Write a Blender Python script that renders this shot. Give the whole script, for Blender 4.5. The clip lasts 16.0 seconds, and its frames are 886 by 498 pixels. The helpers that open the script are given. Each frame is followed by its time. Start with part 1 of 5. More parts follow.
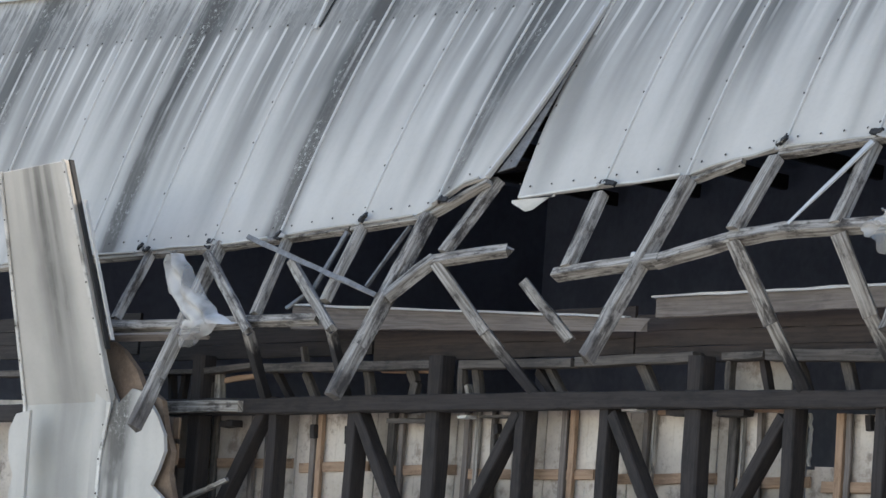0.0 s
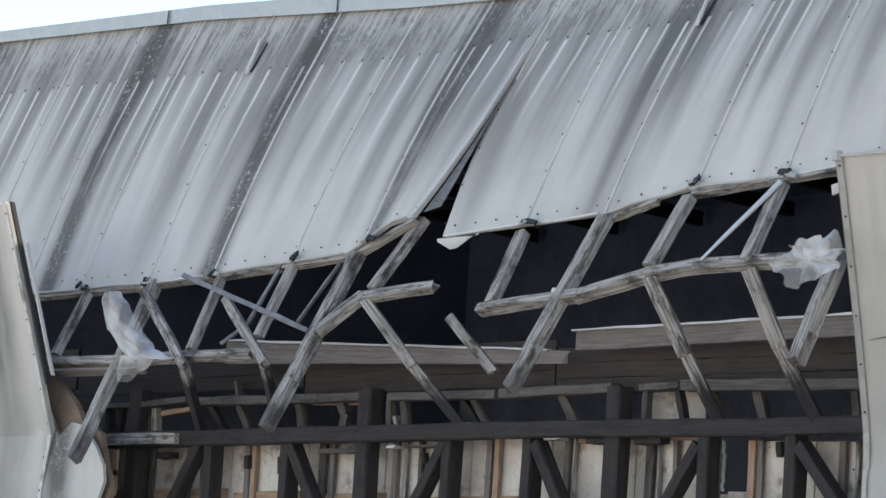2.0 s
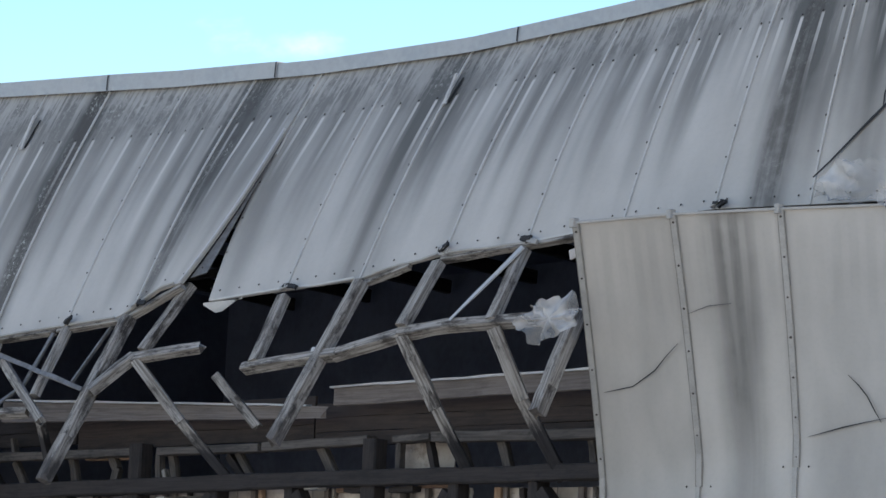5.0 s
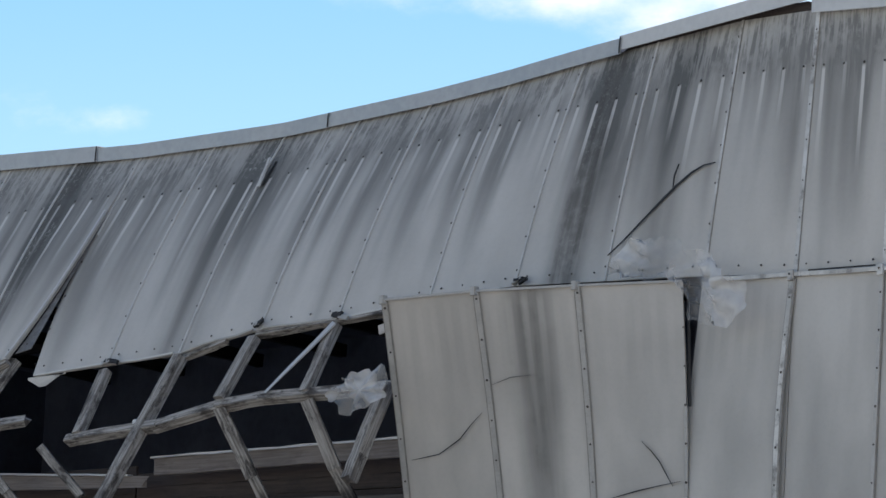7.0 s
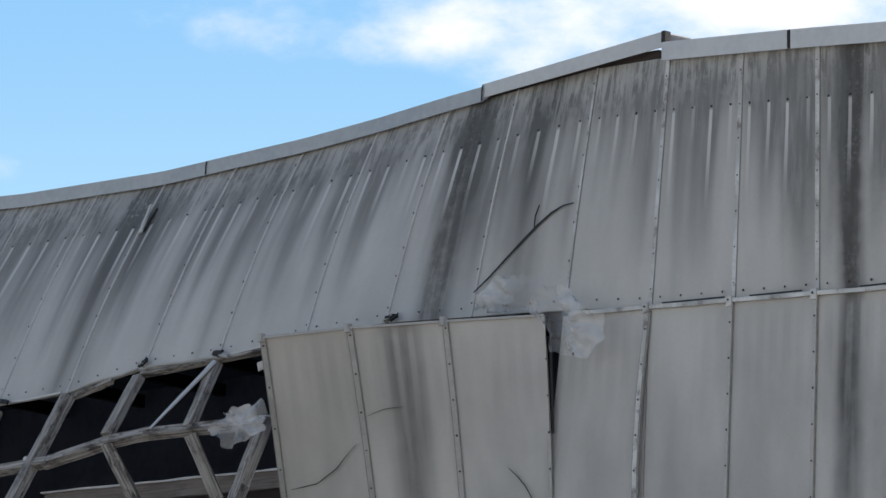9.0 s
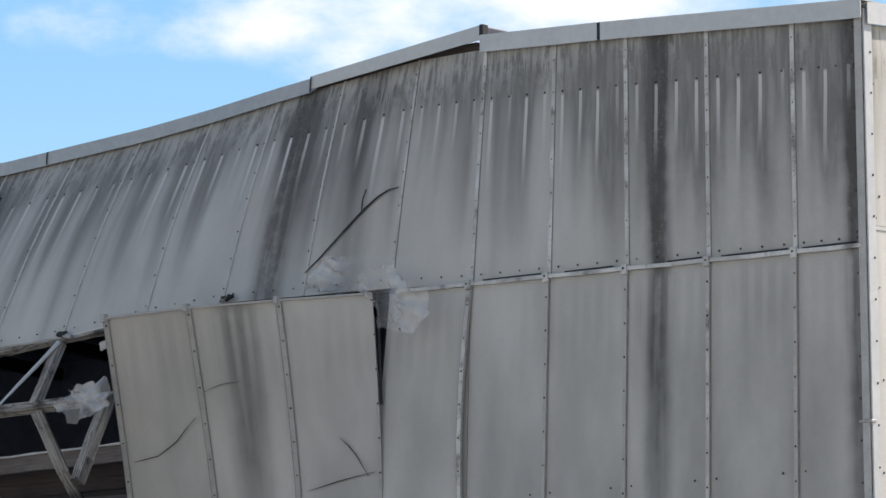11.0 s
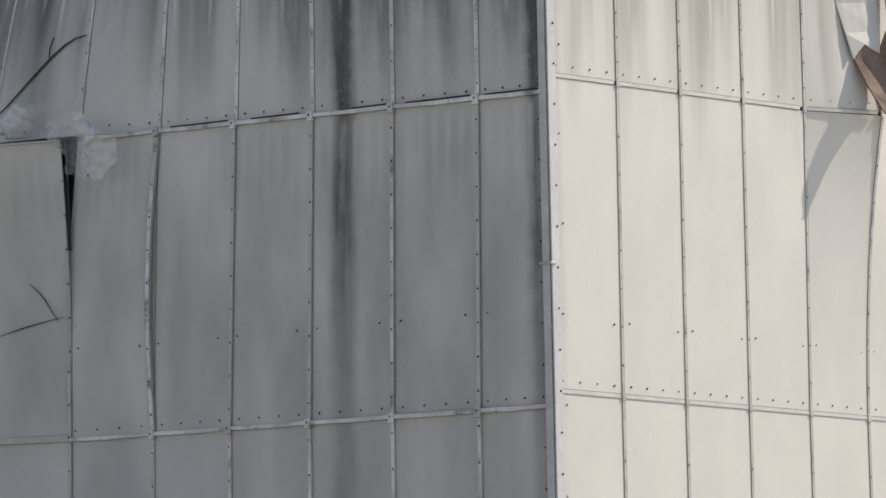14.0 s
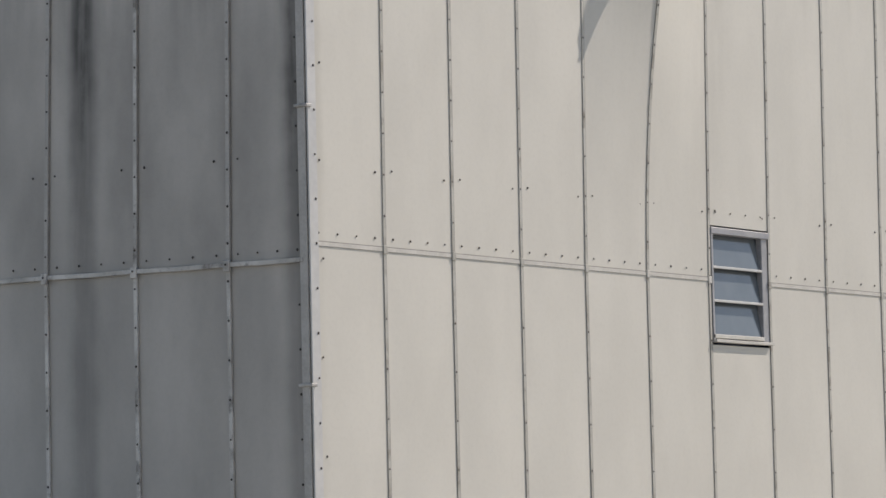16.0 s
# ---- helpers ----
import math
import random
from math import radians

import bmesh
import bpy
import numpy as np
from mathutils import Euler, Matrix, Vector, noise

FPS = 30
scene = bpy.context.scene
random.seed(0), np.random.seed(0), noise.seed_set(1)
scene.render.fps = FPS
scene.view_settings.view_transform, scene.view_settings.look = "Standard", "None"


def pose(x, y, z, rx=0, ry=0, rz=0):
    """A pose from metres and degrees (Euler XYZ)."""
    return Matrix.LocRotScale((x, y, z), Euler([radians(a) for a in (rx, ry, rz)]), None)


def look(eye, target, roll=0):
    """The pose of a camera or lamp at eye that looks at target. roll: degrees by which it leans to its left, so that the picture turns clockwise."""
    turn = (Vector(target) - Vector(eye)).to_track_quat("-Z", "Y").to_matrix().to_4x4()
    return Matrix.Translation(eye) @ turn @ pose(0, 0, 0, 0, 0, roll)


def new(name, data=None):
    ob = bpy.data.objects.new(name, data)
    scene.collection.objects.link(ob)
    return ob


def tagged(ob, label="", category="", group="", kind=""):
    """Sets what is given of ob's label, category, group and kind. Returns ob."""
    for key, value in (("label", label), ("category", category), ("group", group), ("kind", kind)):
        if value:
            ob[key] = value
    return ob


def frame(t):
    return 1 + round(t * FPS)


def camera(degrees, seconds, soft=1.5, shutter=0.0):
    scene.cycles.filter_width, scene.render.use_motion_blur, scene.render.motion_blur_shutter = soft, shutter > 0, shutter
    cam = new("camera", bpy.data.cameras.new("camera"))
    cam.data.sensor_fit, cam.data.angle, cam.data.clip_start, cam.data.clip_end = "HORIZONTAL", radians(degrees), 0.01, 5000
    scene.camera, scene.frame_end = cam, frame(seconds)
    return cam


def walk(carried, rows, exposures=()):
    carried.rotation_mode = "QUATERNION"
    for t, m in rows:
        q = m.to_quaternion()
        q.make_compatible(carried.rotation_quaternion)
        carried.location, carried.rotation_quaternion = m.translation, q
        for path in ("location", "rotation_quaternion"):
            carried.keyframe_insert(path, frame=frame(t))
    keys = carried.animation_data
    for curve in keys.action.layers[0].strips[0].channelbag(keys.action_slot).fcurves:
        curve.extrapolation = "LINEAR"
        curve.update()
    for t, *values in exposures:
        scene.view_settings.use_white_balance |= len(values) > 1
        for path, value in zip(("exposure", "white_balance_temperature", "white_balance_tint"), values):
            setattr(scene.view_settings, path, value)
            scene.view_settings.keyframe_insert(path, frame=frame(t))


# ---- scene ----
cam = camera(14.5, 16.0)
PATH = [
    (0, (9.066, -13.969, 2.408), (7.3630, -12.9379, 2.6022), 4.20),
    (0.5, (9.280, -14.111, 2.392), (7.5824, -13.0712, 2.5844), 4.10),
    (1, (9.501, -14.257, 2.376), (7.8097, -13.2069, 2.5695), 4.00),
    (1.5, (9.714, -14.405, 2.352), (8.0291, -13.3465, 2.5539), 3.89),
    (2, (9.922, -14.558, 2.318), (8.2445, -13.4905, 2.5350), 3.73),
    (2.5, (10.148, -14.720, 2.272), (8.4832, -13.6351, 2.4956), 3.76),
    (3, (10.388, -14.892, 2.220), (8.7409, -13.7806, 2.4445), 3.65),
    (5.5, (11.588, -15.825, 1.952), (10.0150, -14.6226, 2.2340), 2.79),
    (6, (11.834, -16.035, 1.915), (10.2828, -14.8065, 2.2080), 2.52),
    (6.5, (12.091, -16.251, 1.876), (10.5582, -15.0029, 2.1833), 2.34),
    (7, (12.357, -16.466, 1.834), (10.8387, -15.2035, 2.1504), 2.26),
    (7.5, (12.620, -16.690, 1.783), (11.1140, -15.4152, 2.1065), 1.74),
    (8, (12.881, -16.916, 1.723), (11.3891, -15.6265, 2.0567), 1.54),
    (8.5, (13.139, -17.124, 1.658), (11.6566, -15.8234, 1.9916), 1.22),
    (9, (13.387, -17.329, 1.576), (11.9191, -16.0151, 1.9196), 1.03),
    (9.5, (13.642, -17.554, 1.480), (12.1938, -16.2196, 1.8324), 0.83),
    (10, (13.917, -17.811, 1.387), (12.4889, -16.4557, 1.7371), 0.72),
    (10.2, (14.024, -17.923, 1.353), (12.6013, -16.5611, 1.7020), 0.54),
    (12.3, (15.040, -19.166, 1.040), (13.6955, -17.7210, 1.3615), -1.10),
    (12.5, (15.136, -19.282, 1.011), (13.8011, -17.8275, 1.3309), -1.27),
    (13, (15.371, -19.472, 0.931), (14.0590, -17.9961, 1.2458), -1.62),
    (13.5, (15.175, -19.279, 0.992), (13.8860, -17.7763, 1.2768), -1.54),
    (14, (14.708, -18.697, 1.116), (13.4334, -17.1765, 1.3711), -1.09),
    (14.5, (14.279, -18.105, 1.173), (13.0269, -16.5631, 1.4091), -1.09),
    (15, (13.871, -17.531, 1.211), (12.6450, -15.9655, 1.4248), -1.25),
    (15.5, (13.654, -17.153, 1.220), (12.4468, -15.5706, 1.4191), -1.03),
    (16, (13.743, -17.166, 1.204), (12.5588, -15.5636, 1.3780), -1.36),
]
walk(cam, [(t, look(eye, target, roll)) for t, eye, target, roll in PATH],
     exposures=[(0.0, 1.36, 7250, 14), (3.0, 1.19, 7080, 14), (5.5, 0.64, 6800, 15), (9.0, 0.19, 6920, 15), (10.2, 0.19, 6950, 15), (12.5, 0.28, 7050, 15), (14.0, 0.1, 7100, 16), (15.0, -0.12, 7100, 16), (16.0, -0.27, 7100, 16)])

# ---------------------------------------------------------------- light
SUN = Vector((0.314, 0.673, 0.669)).normalized()
world = bpy.data.worlds.new("sky")
scene.world = world
world.use_nodes = True
wn = world.node_tree
sky = wn.nodes.new("ShaderNodeTexSky")
sky.sky_type = "NISHITA"
sky.sun_disc = False
sky.sun_elevation = math.asin(SUN.z)
sky.sun_rotation = math.atan2(SUN.x, SUN.y)
sky.air_density, sky.dust_density, sky.ozone_density = 1.0, 0.3, 0.6
wn.links.new(sky.outputs["Color"], wn.nodes["Background"].inputs["Color"])
wn.nodes["Background"].inputs["Strength"].default_value = 0.15
sun_data = bpy.data.lights.new("sun", "SUN")
sun_data.energy, sun_data.angle, sun_data.color = 4.7, radians(0.6), (1.0, 0.97, 0.92)
sun = new("sun", sun_data)
sun.matrix_world = look(SUN * 60, (0, 0, 0))


# ---------------------------------------------------------------- materials
class Nodes:
    """Short hand for a node material."""

    def __init__(self, name):
        self.mat = bpy.data.materials.new(name)
        self.mat.use_nodes = True
        self.tree = self.mat.node_tree
        self.bsdf = self.tree.nodes["Principled BSDF"]

    def put(self, socket, value):
        if hasattr(value, "is_output"):
            self.tree.links.new(value, socket)
        else:
            socket.default_value = value

    def node(self, kind, out=0, **inputs):
        n = self.tree.nodes.new(kind)
        for key, value in inputs.items():
            self.put(n.inputs[key.replace("_", " ")], value)
        return n.outputs[out]

    def math(self, op, a, b=0.0, c=0.0, clamp=False):
        n = self.tree.nodes.new("ShaderNodeMath")
        n.operation, n.use_clamp = op, clamp
        for i, v in enumerate((a, b, c)):
            self.put(n.inputs[i], v)
        return n.outputs[0]

    def uv(self):
        n = self.tree.nodes.new("ShaderNodeUVMap")
        s = self.tree.nodes.new("ShaderNodeSeparateXYZ")
        self.tree.links.new(n.outputs[0], s.inputs[0])
        return n.outputs[0], s.outputs[0], s.outputs[1]

    def scaled(self, vector, scale):
        n = self.tree.nodes.new("ShaderNodeMapping")
        self.tree.links.new(vector, n.inputs["Vector"])
        n.inputs["Scale"].default_value = scale
        return n.outputs[0]

    def noise(self, vector, scale, detail=4.0, rough=0.55):
        return self.node("ShaderNodeTexNoise", 0, Vector=vector, Scale=scale, Detail=detail, Roughness=rough)

    def span(self, v, lo, hi, a=0.0, b=1.0):
        n = self.tree.nodes.new("ShaderNodeMapRange")
        n.interpolation_type = "SMOOTHSTEP"
        for key, value in (("Value", v), ("From Min", lo), ("From Max", hi), ("To Min", a), ("To Max", b)):
            self.put(n.inputs[key], value)
        return n.outputs[0]

    def mix(self, f, a, b):
        n = self.tree.nodes.new("ShaderNodeMix")
        n.data_type = "RGBA"
        self.put(n.inputs[0], f)
        self.put(n.inputs[6], a)
        self.put(n.inputs[7], b)
        return n.outputs[2]

    def bump(self, height, strength, distance=0.01):
        b = self.node("ShaderNodeBump", 0, Strength=strength, Distance=distance, Height=height)
        self.tree.links.new(b, self.bsdf.inputs["Normal"])

    def done(self, colour, rough=0.6, metal=0.0):
        self.put(self.bsdf.inputs["Base Color"], colour)
        self.put(self.bsdf.inputs["Roughness"], rough)
        self.put(self.bsdf.inputs["Metallic"], metal)
        return self.mat


def rgb(r, g, b):
    return (r, g, b, 1)


def painted_panel(name, base, grime, streaks, top_dirt, dirt, washed=0.5, corner=0.0):
    """Weathered painted cladding. UV: u counts panels along the wall, v is metres below the wall's top."""
    n = Nodes(name)
    vec, u, v = n.uv()
    fine = n.noise(n.scaled(vec, (8, 10, 1)), 3.0, 4)
    broad = n.noise(n.scaled(vec, (1.1, 0.7, 1)), 1.6, 3)
    runs = n.noise(n.scaled(vec, (2.6, 0.24, 1)), 1.0, 2, 0.5)
    ragged = n.noise(n.scaled(vec, (17, 2.0, 1)), 1.0, 4, 0.65)
    blot = n.noise(n.scaled(vec, (7, 6, 1)), 1.0, 5, 0.65)
    # blotchy algae between the roof edge and the upper row of screws
    reach = n.math("ADD", v, n.math("MULTIPLY", n.math("SUBTRACT", ragged, 0.5), 0.5))
    reach = n.math("ADD", reach, n.math("MULTIPLY", n.math("SUBTRACT", blot, 0.5), 0.45))
    band = n.math("MULTIPLY", n.span(reach, 0.22, 0.62, 1.0, 0.0), n.span(blot, 0.36, 0.62, 0.3, 1.0))
    band = n.math("MULTIPLY", band, n.span(ragged, 0.44, 0.56, 0.15, 1.7))
    # soft bands of grime below it, fading downward
    low = n.math("ADD", v, n.math("MULTIPLY", n.math("SUBTRACT", runs, 0.5), -2.6))
    shade = n.math("MULTIPLY", n.span(low, 0.3, 1.9, 1.0, 0.0), n.span(runs, 0.3, 0.62, 0.35, 1.0))
    shade = n.math("MULTIPLY", shade, n.span(n.math("ADD", v, n.math("MULTIPLY", blot, 0.3)), 0.15, 0.62, 0.35, 1.0))
    algae = n.math("MULTIPLY", n.math("ADD", n.math("MULTIPLY", band, 0.36), n.math("MULTIPLY", shade, 0.76)), top_dirt)
    close = n.math("MULTIPLY", n.span(u, 1.6, 5.2, corner, 0.0), n.span(n.math("ADD", v, n.math("MULTIPLY", broad, 1.0)), 1.3, 3.0, 1.0, 0.42))
    algae = n.math("ADD", algae, n.math("MULTIPLY", close, n.math("MULTIPLY", n.span(blot, 0.3, 0.7, 0.75, 1.1), n.span(runs, 0.3, 0.6, 0.6, 1.1))))
    algae = n.math("MINIMUM", algae, n.span(ragged, 0.35, 0.6, 0.56, 0.72))
    # broad damp stains on the lower sheets
    damp = n.math("MULTIPLY", n.span(n.noise(n.scaled(vec, (0.9, 0.4, 1)), 1.7, 3, 0.5), 0.25, 0.75), n.math("MULTIPLY", n.span(v, 1.7, 2.6, 0.0, min(0.3, dirt * 0.6)), n.span(v, 3.8, 5.0, 1.0, 0.5)))
    # leak stains: a soft wide run with a dark core
    wob = n.math("MULTIPLY", n.math("SUBTRACT", n.noise(n.scaled(vec, (0.6, 1.0, 1)), 2.0, 3), 0.5), 0.13)
    shifted, leak = n.math("ADD", u, wob), 0.0
    for place, half, depth in streaks:
        away = n.math("ABSOLUTE", n.math("SUBTRACT", shifted, place))
        leak = n.math("MAXIMUM", leak, n.span(away, half * 0.2, half, depth, 0.0))
    leak = n.math("MULTIPLY", leak, n.span(n.noise(n.scaled(vec, (9, 0.7, 1)), 1.0, 3), 0.25, 0.6, 0.74, 1.0))
    leak = n.math("MULTIPLY", leak, n.math("MULTIPLY", n.span(v, 3.0, 4.6, 1.0, 0.55), n.span(v, 1.7, 2.3, 1.0, 0.78)))
    total = n.math("MINIMUM", n.math("ADD", n.math("ADD", algae, damp), n.math("MULTIPLY", leak, 0.72)), 0.9)
    # clean runs washed below the upper row of screws, each of its own length
    u4 = n.math("MULTIPLY", u, 4.0)
    white = n.tree.nodes.new("ShaderNodeTexWhiteNoise")
    white.noise_dimensions = "1D"
    n.tree.links.new(n.math("FLOOR", u4), white.inputs["W"])
    chance = white.outputs["Value"]
    f = n.math("ABSOLUTE", n.math("SUBTRACT", n.math("FRACT", u4), n.math("ADD", 0.46, n.math("MULTIPLY", chance, 0.08))))
    start = n.math("ADD", 0.40, n.math("MULTIPLY", chance, 0.03))
    length = n.math("ADD", 0.27, n.math("MULTIPLY", chance, 0.5))
    along = n.math("DIVIDE", n.math("SUBTRACT", v, start), length)
    wide = n.math("ADD", 0.095, n.math("MULTIPLY", along, 0.02))
    clean = n.math("MULTIPLY", n.span(n.math("DIVIDE", f, wide), 0.5, 1.05, 1.0, 0.0), n.span(along, 0.0, 0.05))
    clean = n.math("MULTIPLY", clean, n.span(along, 0.1, 1.35, 1.0, 0.0))
    clean = n.math("MULTIPLY", clean, n.math("MULTIPLY", n.span(chance, 0.05, 0.7, 0.4, 1.0), washed))
    # fainter pale runs at the head of the lower sheets
    w4 = n.math("MULTIPLY", u, 6.3)
    pale = n.math("MULTIPLY", n.span(n.math("ABSOLUTE", n.math("SUBTRACT", n.math("FRACT", w4), 0.5)), 0.1, 0.32, 0.4, 0.0), n.math("MULTIPLY", n.span(v, 2.1, 2.2), n.span(v, 2.2, 3.0, 1.0, 0.0)))
    total = n.math("MULTIPLY", total, n.math("SUBTRACT", 1.0, n.math("MAXIMUM", clean, pale)))
    col = n.mix(n.span(broad, 0.3, 0.7), base, rgb(*(c * (0.95 - 0.16 * dirt) for c in base[:3])))
    col = n.mix(n.math("MULTIPLY", n.span(fine, 0.4, 0.8), 0.05), col, grime)
    col = n.mix(total, col, grime)
    core = n.span(n.math("MULTIPLY", leak, n.span(blot, 0.3, 0.6, 0.8, 1.05)), 0.62, 0.98, 0.0, 0.5)
    col = n.mix(core, col, rgb(0.05, 0.042, 0.036))
    # lichen crusts on the worst runs and along the top
    crust = n.noise(n.scaled(vec, (15, 19, 1)), 1.5, 6, 0.8)
    clumps = n.span(n.noise(n.scaled(vec, (2.2, 2.6, 1)), 1.0, 3), 0.42, 0.62)
    clumps = n.math("MULTIPLY", clumps, n.span(u, 7.0, 14.0, 0.25, 1.0))
    upper = n.span(v, 1.7, 2.0, 1.0, 0.0)
    specks = n.math("MULTIPLY", n.math("MULTIPLY", n.span(crust, 0.53, 0.60), clumps), n.math("MULTIPLY", upper, n.math("MAXIMUM", n.span(leak, 0.55, 0.9, 0.0, 0.8), n.math("MULTIPLY", band, 0.62))))
    col = n.mix(specks, col, rgb(0.50, 0.50, 0.45))
    col = n.mix(n.math("MULTIPLY", clean, 0.3), col, rgb(0.66, 0.64, 0.60))
    n.bump(n.math("ADD", broad, n.math("MULTIPLY", fine, 0.1)), 0.12, 0.02)
    n.bsdf.inputs["Specular IOR Level"].default_value = 0.3
    return n.done(col, n.span(total, 0.0, 1.0, 0.55, 0.8))


def timber_material(name, light, dark, patch, amount, clean=()):
    """Weathered wood with grain along the piece (uv: u along, v round, metres); with clean given, painted shade sets in
    past its start.
    """
    n = Nodes(name)
    vec, u, v = n.uv()
    grain = n.noise(n.scaled(vec, (2.2, 55, 1)), 1.0, 5, 0.6)
    knots = n.noise(n.scaled(vec, (4.5, 13, 1)), 1.0, 6, 0.72)
    shift = n.node("ShaderNodeObjectInfo", "Random")
    col = n.mix(n.span(grain, 0.36, 0.66), light, dark)
    col = n.mix(n.math("MULTIPLY", n.span(n.math("ADD", knots, n.math("MULTIPLY", shift, 0.08)), 0.50, 0.70), amount), col, patch)
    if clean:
        # painted shade fades in raggedly from the piece's start
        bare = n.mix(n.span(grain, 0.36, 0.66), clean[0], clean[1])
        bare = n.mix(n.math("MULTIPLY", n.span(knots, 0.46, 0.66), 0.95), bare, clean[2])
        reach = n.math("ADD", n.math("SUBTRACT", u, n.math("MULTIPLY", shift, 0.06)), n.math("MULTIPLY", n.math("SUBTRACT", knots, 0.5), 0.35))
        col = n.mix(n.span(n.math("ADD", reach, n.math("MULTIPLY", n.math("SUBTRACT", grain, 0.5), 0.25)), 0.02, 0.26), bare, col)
    n.bump(grain, 0.6, 0.006)
    return n.done(col, 0.85)


def plain(name, a, b, scale=4.0, rough=0.6, metal=0.0, bump=0.2):
    n = Nodes(name)
    tc = n.tree.nodes.new("ShaderNodeTexCoord").outputs["Object"]
    big, small = n.noise(tc, scale, 4), n.noise(tc, scale * 9, 4)
    col = n.mix(n.span(n.math("ADD", n.math("MULTIPLY", big, 0.65), n.math("MULTIPLY", small, 0.35)), 0.35, 0.65), a, b)
    n.bump(small, bump, 0.004)
    return n.done(col, n.span(big, 0.3, 0.7, rough - 0.08, rough + 0.08), metal)


# leak stains, after a dark band beside the corner, as (place in panels from the corner, half width, depth)
# One cream paint, its light put into two base tones: south darker, east lighter.
PAINT_SOUTH = painted_panel("weathered_cream_paint_shaded", rgb(0.54, 0.513, 0.468), rgb(0.078, 0.079, 0.075),
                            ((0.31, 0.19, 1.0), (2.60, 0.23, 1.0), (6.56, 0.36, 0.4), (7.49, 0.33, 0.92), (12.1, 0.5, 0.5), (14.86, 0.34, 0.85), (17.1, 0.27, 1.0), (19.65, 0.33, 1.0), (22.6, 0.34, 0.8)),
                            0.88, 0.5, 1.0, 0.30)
PAINT_EAST = painted_panel("weathered_cream_paint_sunlit", rgb(0.61, 0.59, 0.525), rgb(0.16, 0.145, 0.11),
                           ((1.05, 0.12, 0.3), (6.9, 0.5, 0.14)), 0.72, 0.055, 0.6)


def weathered_strip(name, bright, dull, stain):
    """Metal strip, patchily oxidised, with grime caught here and there."""
    n = Nodes(name)
    tc = n.tree.nodes.new("ShaderNodeTexCoord").outputs["Object"]
    patch, fine, dirt = n.noise(tc, 2.6, 3), n.noise(tc, 40, 3), n.noise(tc, 4.4, 5, 0.7)
    col = n.mix(n.span(patch, 0.38, 0.62), bright, dull)
    col = n.mix(n.math("MULTIPLY", n.span(dirt, 0.52, 0.68), 0.8), col, stain)
    col = n.mix(n.math("MULTIPLY", n.span(fine, 0.5, 0.7), 0.2), col, stain)
    n.bump(fine, 0.2, 0.003)
    return n.done(col, n.span(dirt, 0.4, 0.7, 0.42, 0.75), 0.1)


STRIP_PALE = plain("pale_weathered_strip", rgb(0.44, 0.43, 0.40), rgb(0.54, 0.525, 0.49), 7, 0.6)
ALUMINIUM = weathered_strip("dull_aluminium", rgb(0.60, 0.585, 0.55), rgb(0.42, 0.405, 0.375), rgb(0.16, 0.15, 0.135))
CREAM_METAL = plain("cream_painted_strip", rgb(0.46, 0.445, 0.40), rgb(0.57, 0.55, 0.50), 6, 0.6)
STRIP_EAST = weathered_strip("dusty_grey_beige_strip", rgb(0.46, 0.445, 0.40), rgb(0.36, 0.345, 0.305), rgb(0.22, 0.205, 0.17))
STRIP_DULL = plain("dull_grey_strip", rgb(0.33, 0.32, 0.295), rgb(0.42, 0.405, 0.375), 8, 0.6, 0.1)
STRIP_GREY = plain("grey_joint_strip", rgb(0.36, 0.345, 0.32), rgb(0.46, 0.445, 0.415), 6, 0.55, 0.1)
CAP_METAL = plain("pale_grey_coated_metal", rgb(0.47, 0.465, 0.45), rgb(0.55, 0.545, 0.525), 2, 0.45, 0.1)
# Capping with the sky's reflection put into its bluish base colour.
CAP_SKY_TINT = plain("sky_tinted_grey_metal", rgb(0.29, 0.305, 0.315), rgb(0.37, 0.383, 0.39), 2, 0.42, 0.3)
GASKET = plain("dark_grey_gasket", rgb(0.21, 0.20, 0.18), rgb(0.30, 0.285, 0.26), 14, 0.8)
SCREW = plain("dark_rusted_steel", rgb(0.035, 0.032, 0.03), rgb(0.08, 0.065, 0.055), 30, 0.6, 0.4)
RUBBER = plain("black_torn_sealant", rgb(0.012, 0.012, 0.013), rgb(0.03, 0.03, 0.03), 20, 0.8)
GREY_WOOD = (rgb(0.40, 0.37, 0.33), rgb(0.15, 0.13, 0.11), rgb(0.034, 0.027, 0.023))
WOOD = timber_material("grey_weathered_timber", *GREY_WOOD, 0.95)
WOOD_DARK = timber_material("near_black_timber", rgb(0.034, 0.027, 0.025), rgb(0.019, 0.015, 0.014), rgb(0.009, 0.008, 0.008), 0.8)
WOOD_DAMP = timber_material("damp_grey_timber", rgb(0.115, 0.100, 0.088), rgb(0.062, 0.053, 0.046), rgb(0.024, 0.021, 0.019), 0.85)
# Shade on the broken timbers' lower ends is painted into these two colours.
SHADED_DEEP = timber_material("grey_timber_shaded_deep", rgb(0.033, 0.030, 0.031), rgb(0.019, 0.017, 0.018), rgb(0.009, 0.008, 0.008), 0.8, GREY_WOOD)
SHADED_SOFT = timber_material("grey_timber_shaded_soft", rgb(0.145, 0.127, 0.113), rgb(0.08, 0.069, 0.061), rgb(0.03, 0.026, 0.023), 0.85, GREY_WOOD)
WOOD_BROWN = timber_material("damp_brown_board", rgb(0.056, 0.040, 0.034), rgb(0.037, 0.027, 0.023), rgb(0.022, 0.018, 0.016), 0.7)
WOOD_FRESH = timber_material("pale_orange_pine", rgb(0.40, 0.265, 0.175), rgb(0.31, 0.20, 0.13), rgb(0.16, 0.10, 0.065), 0.6)
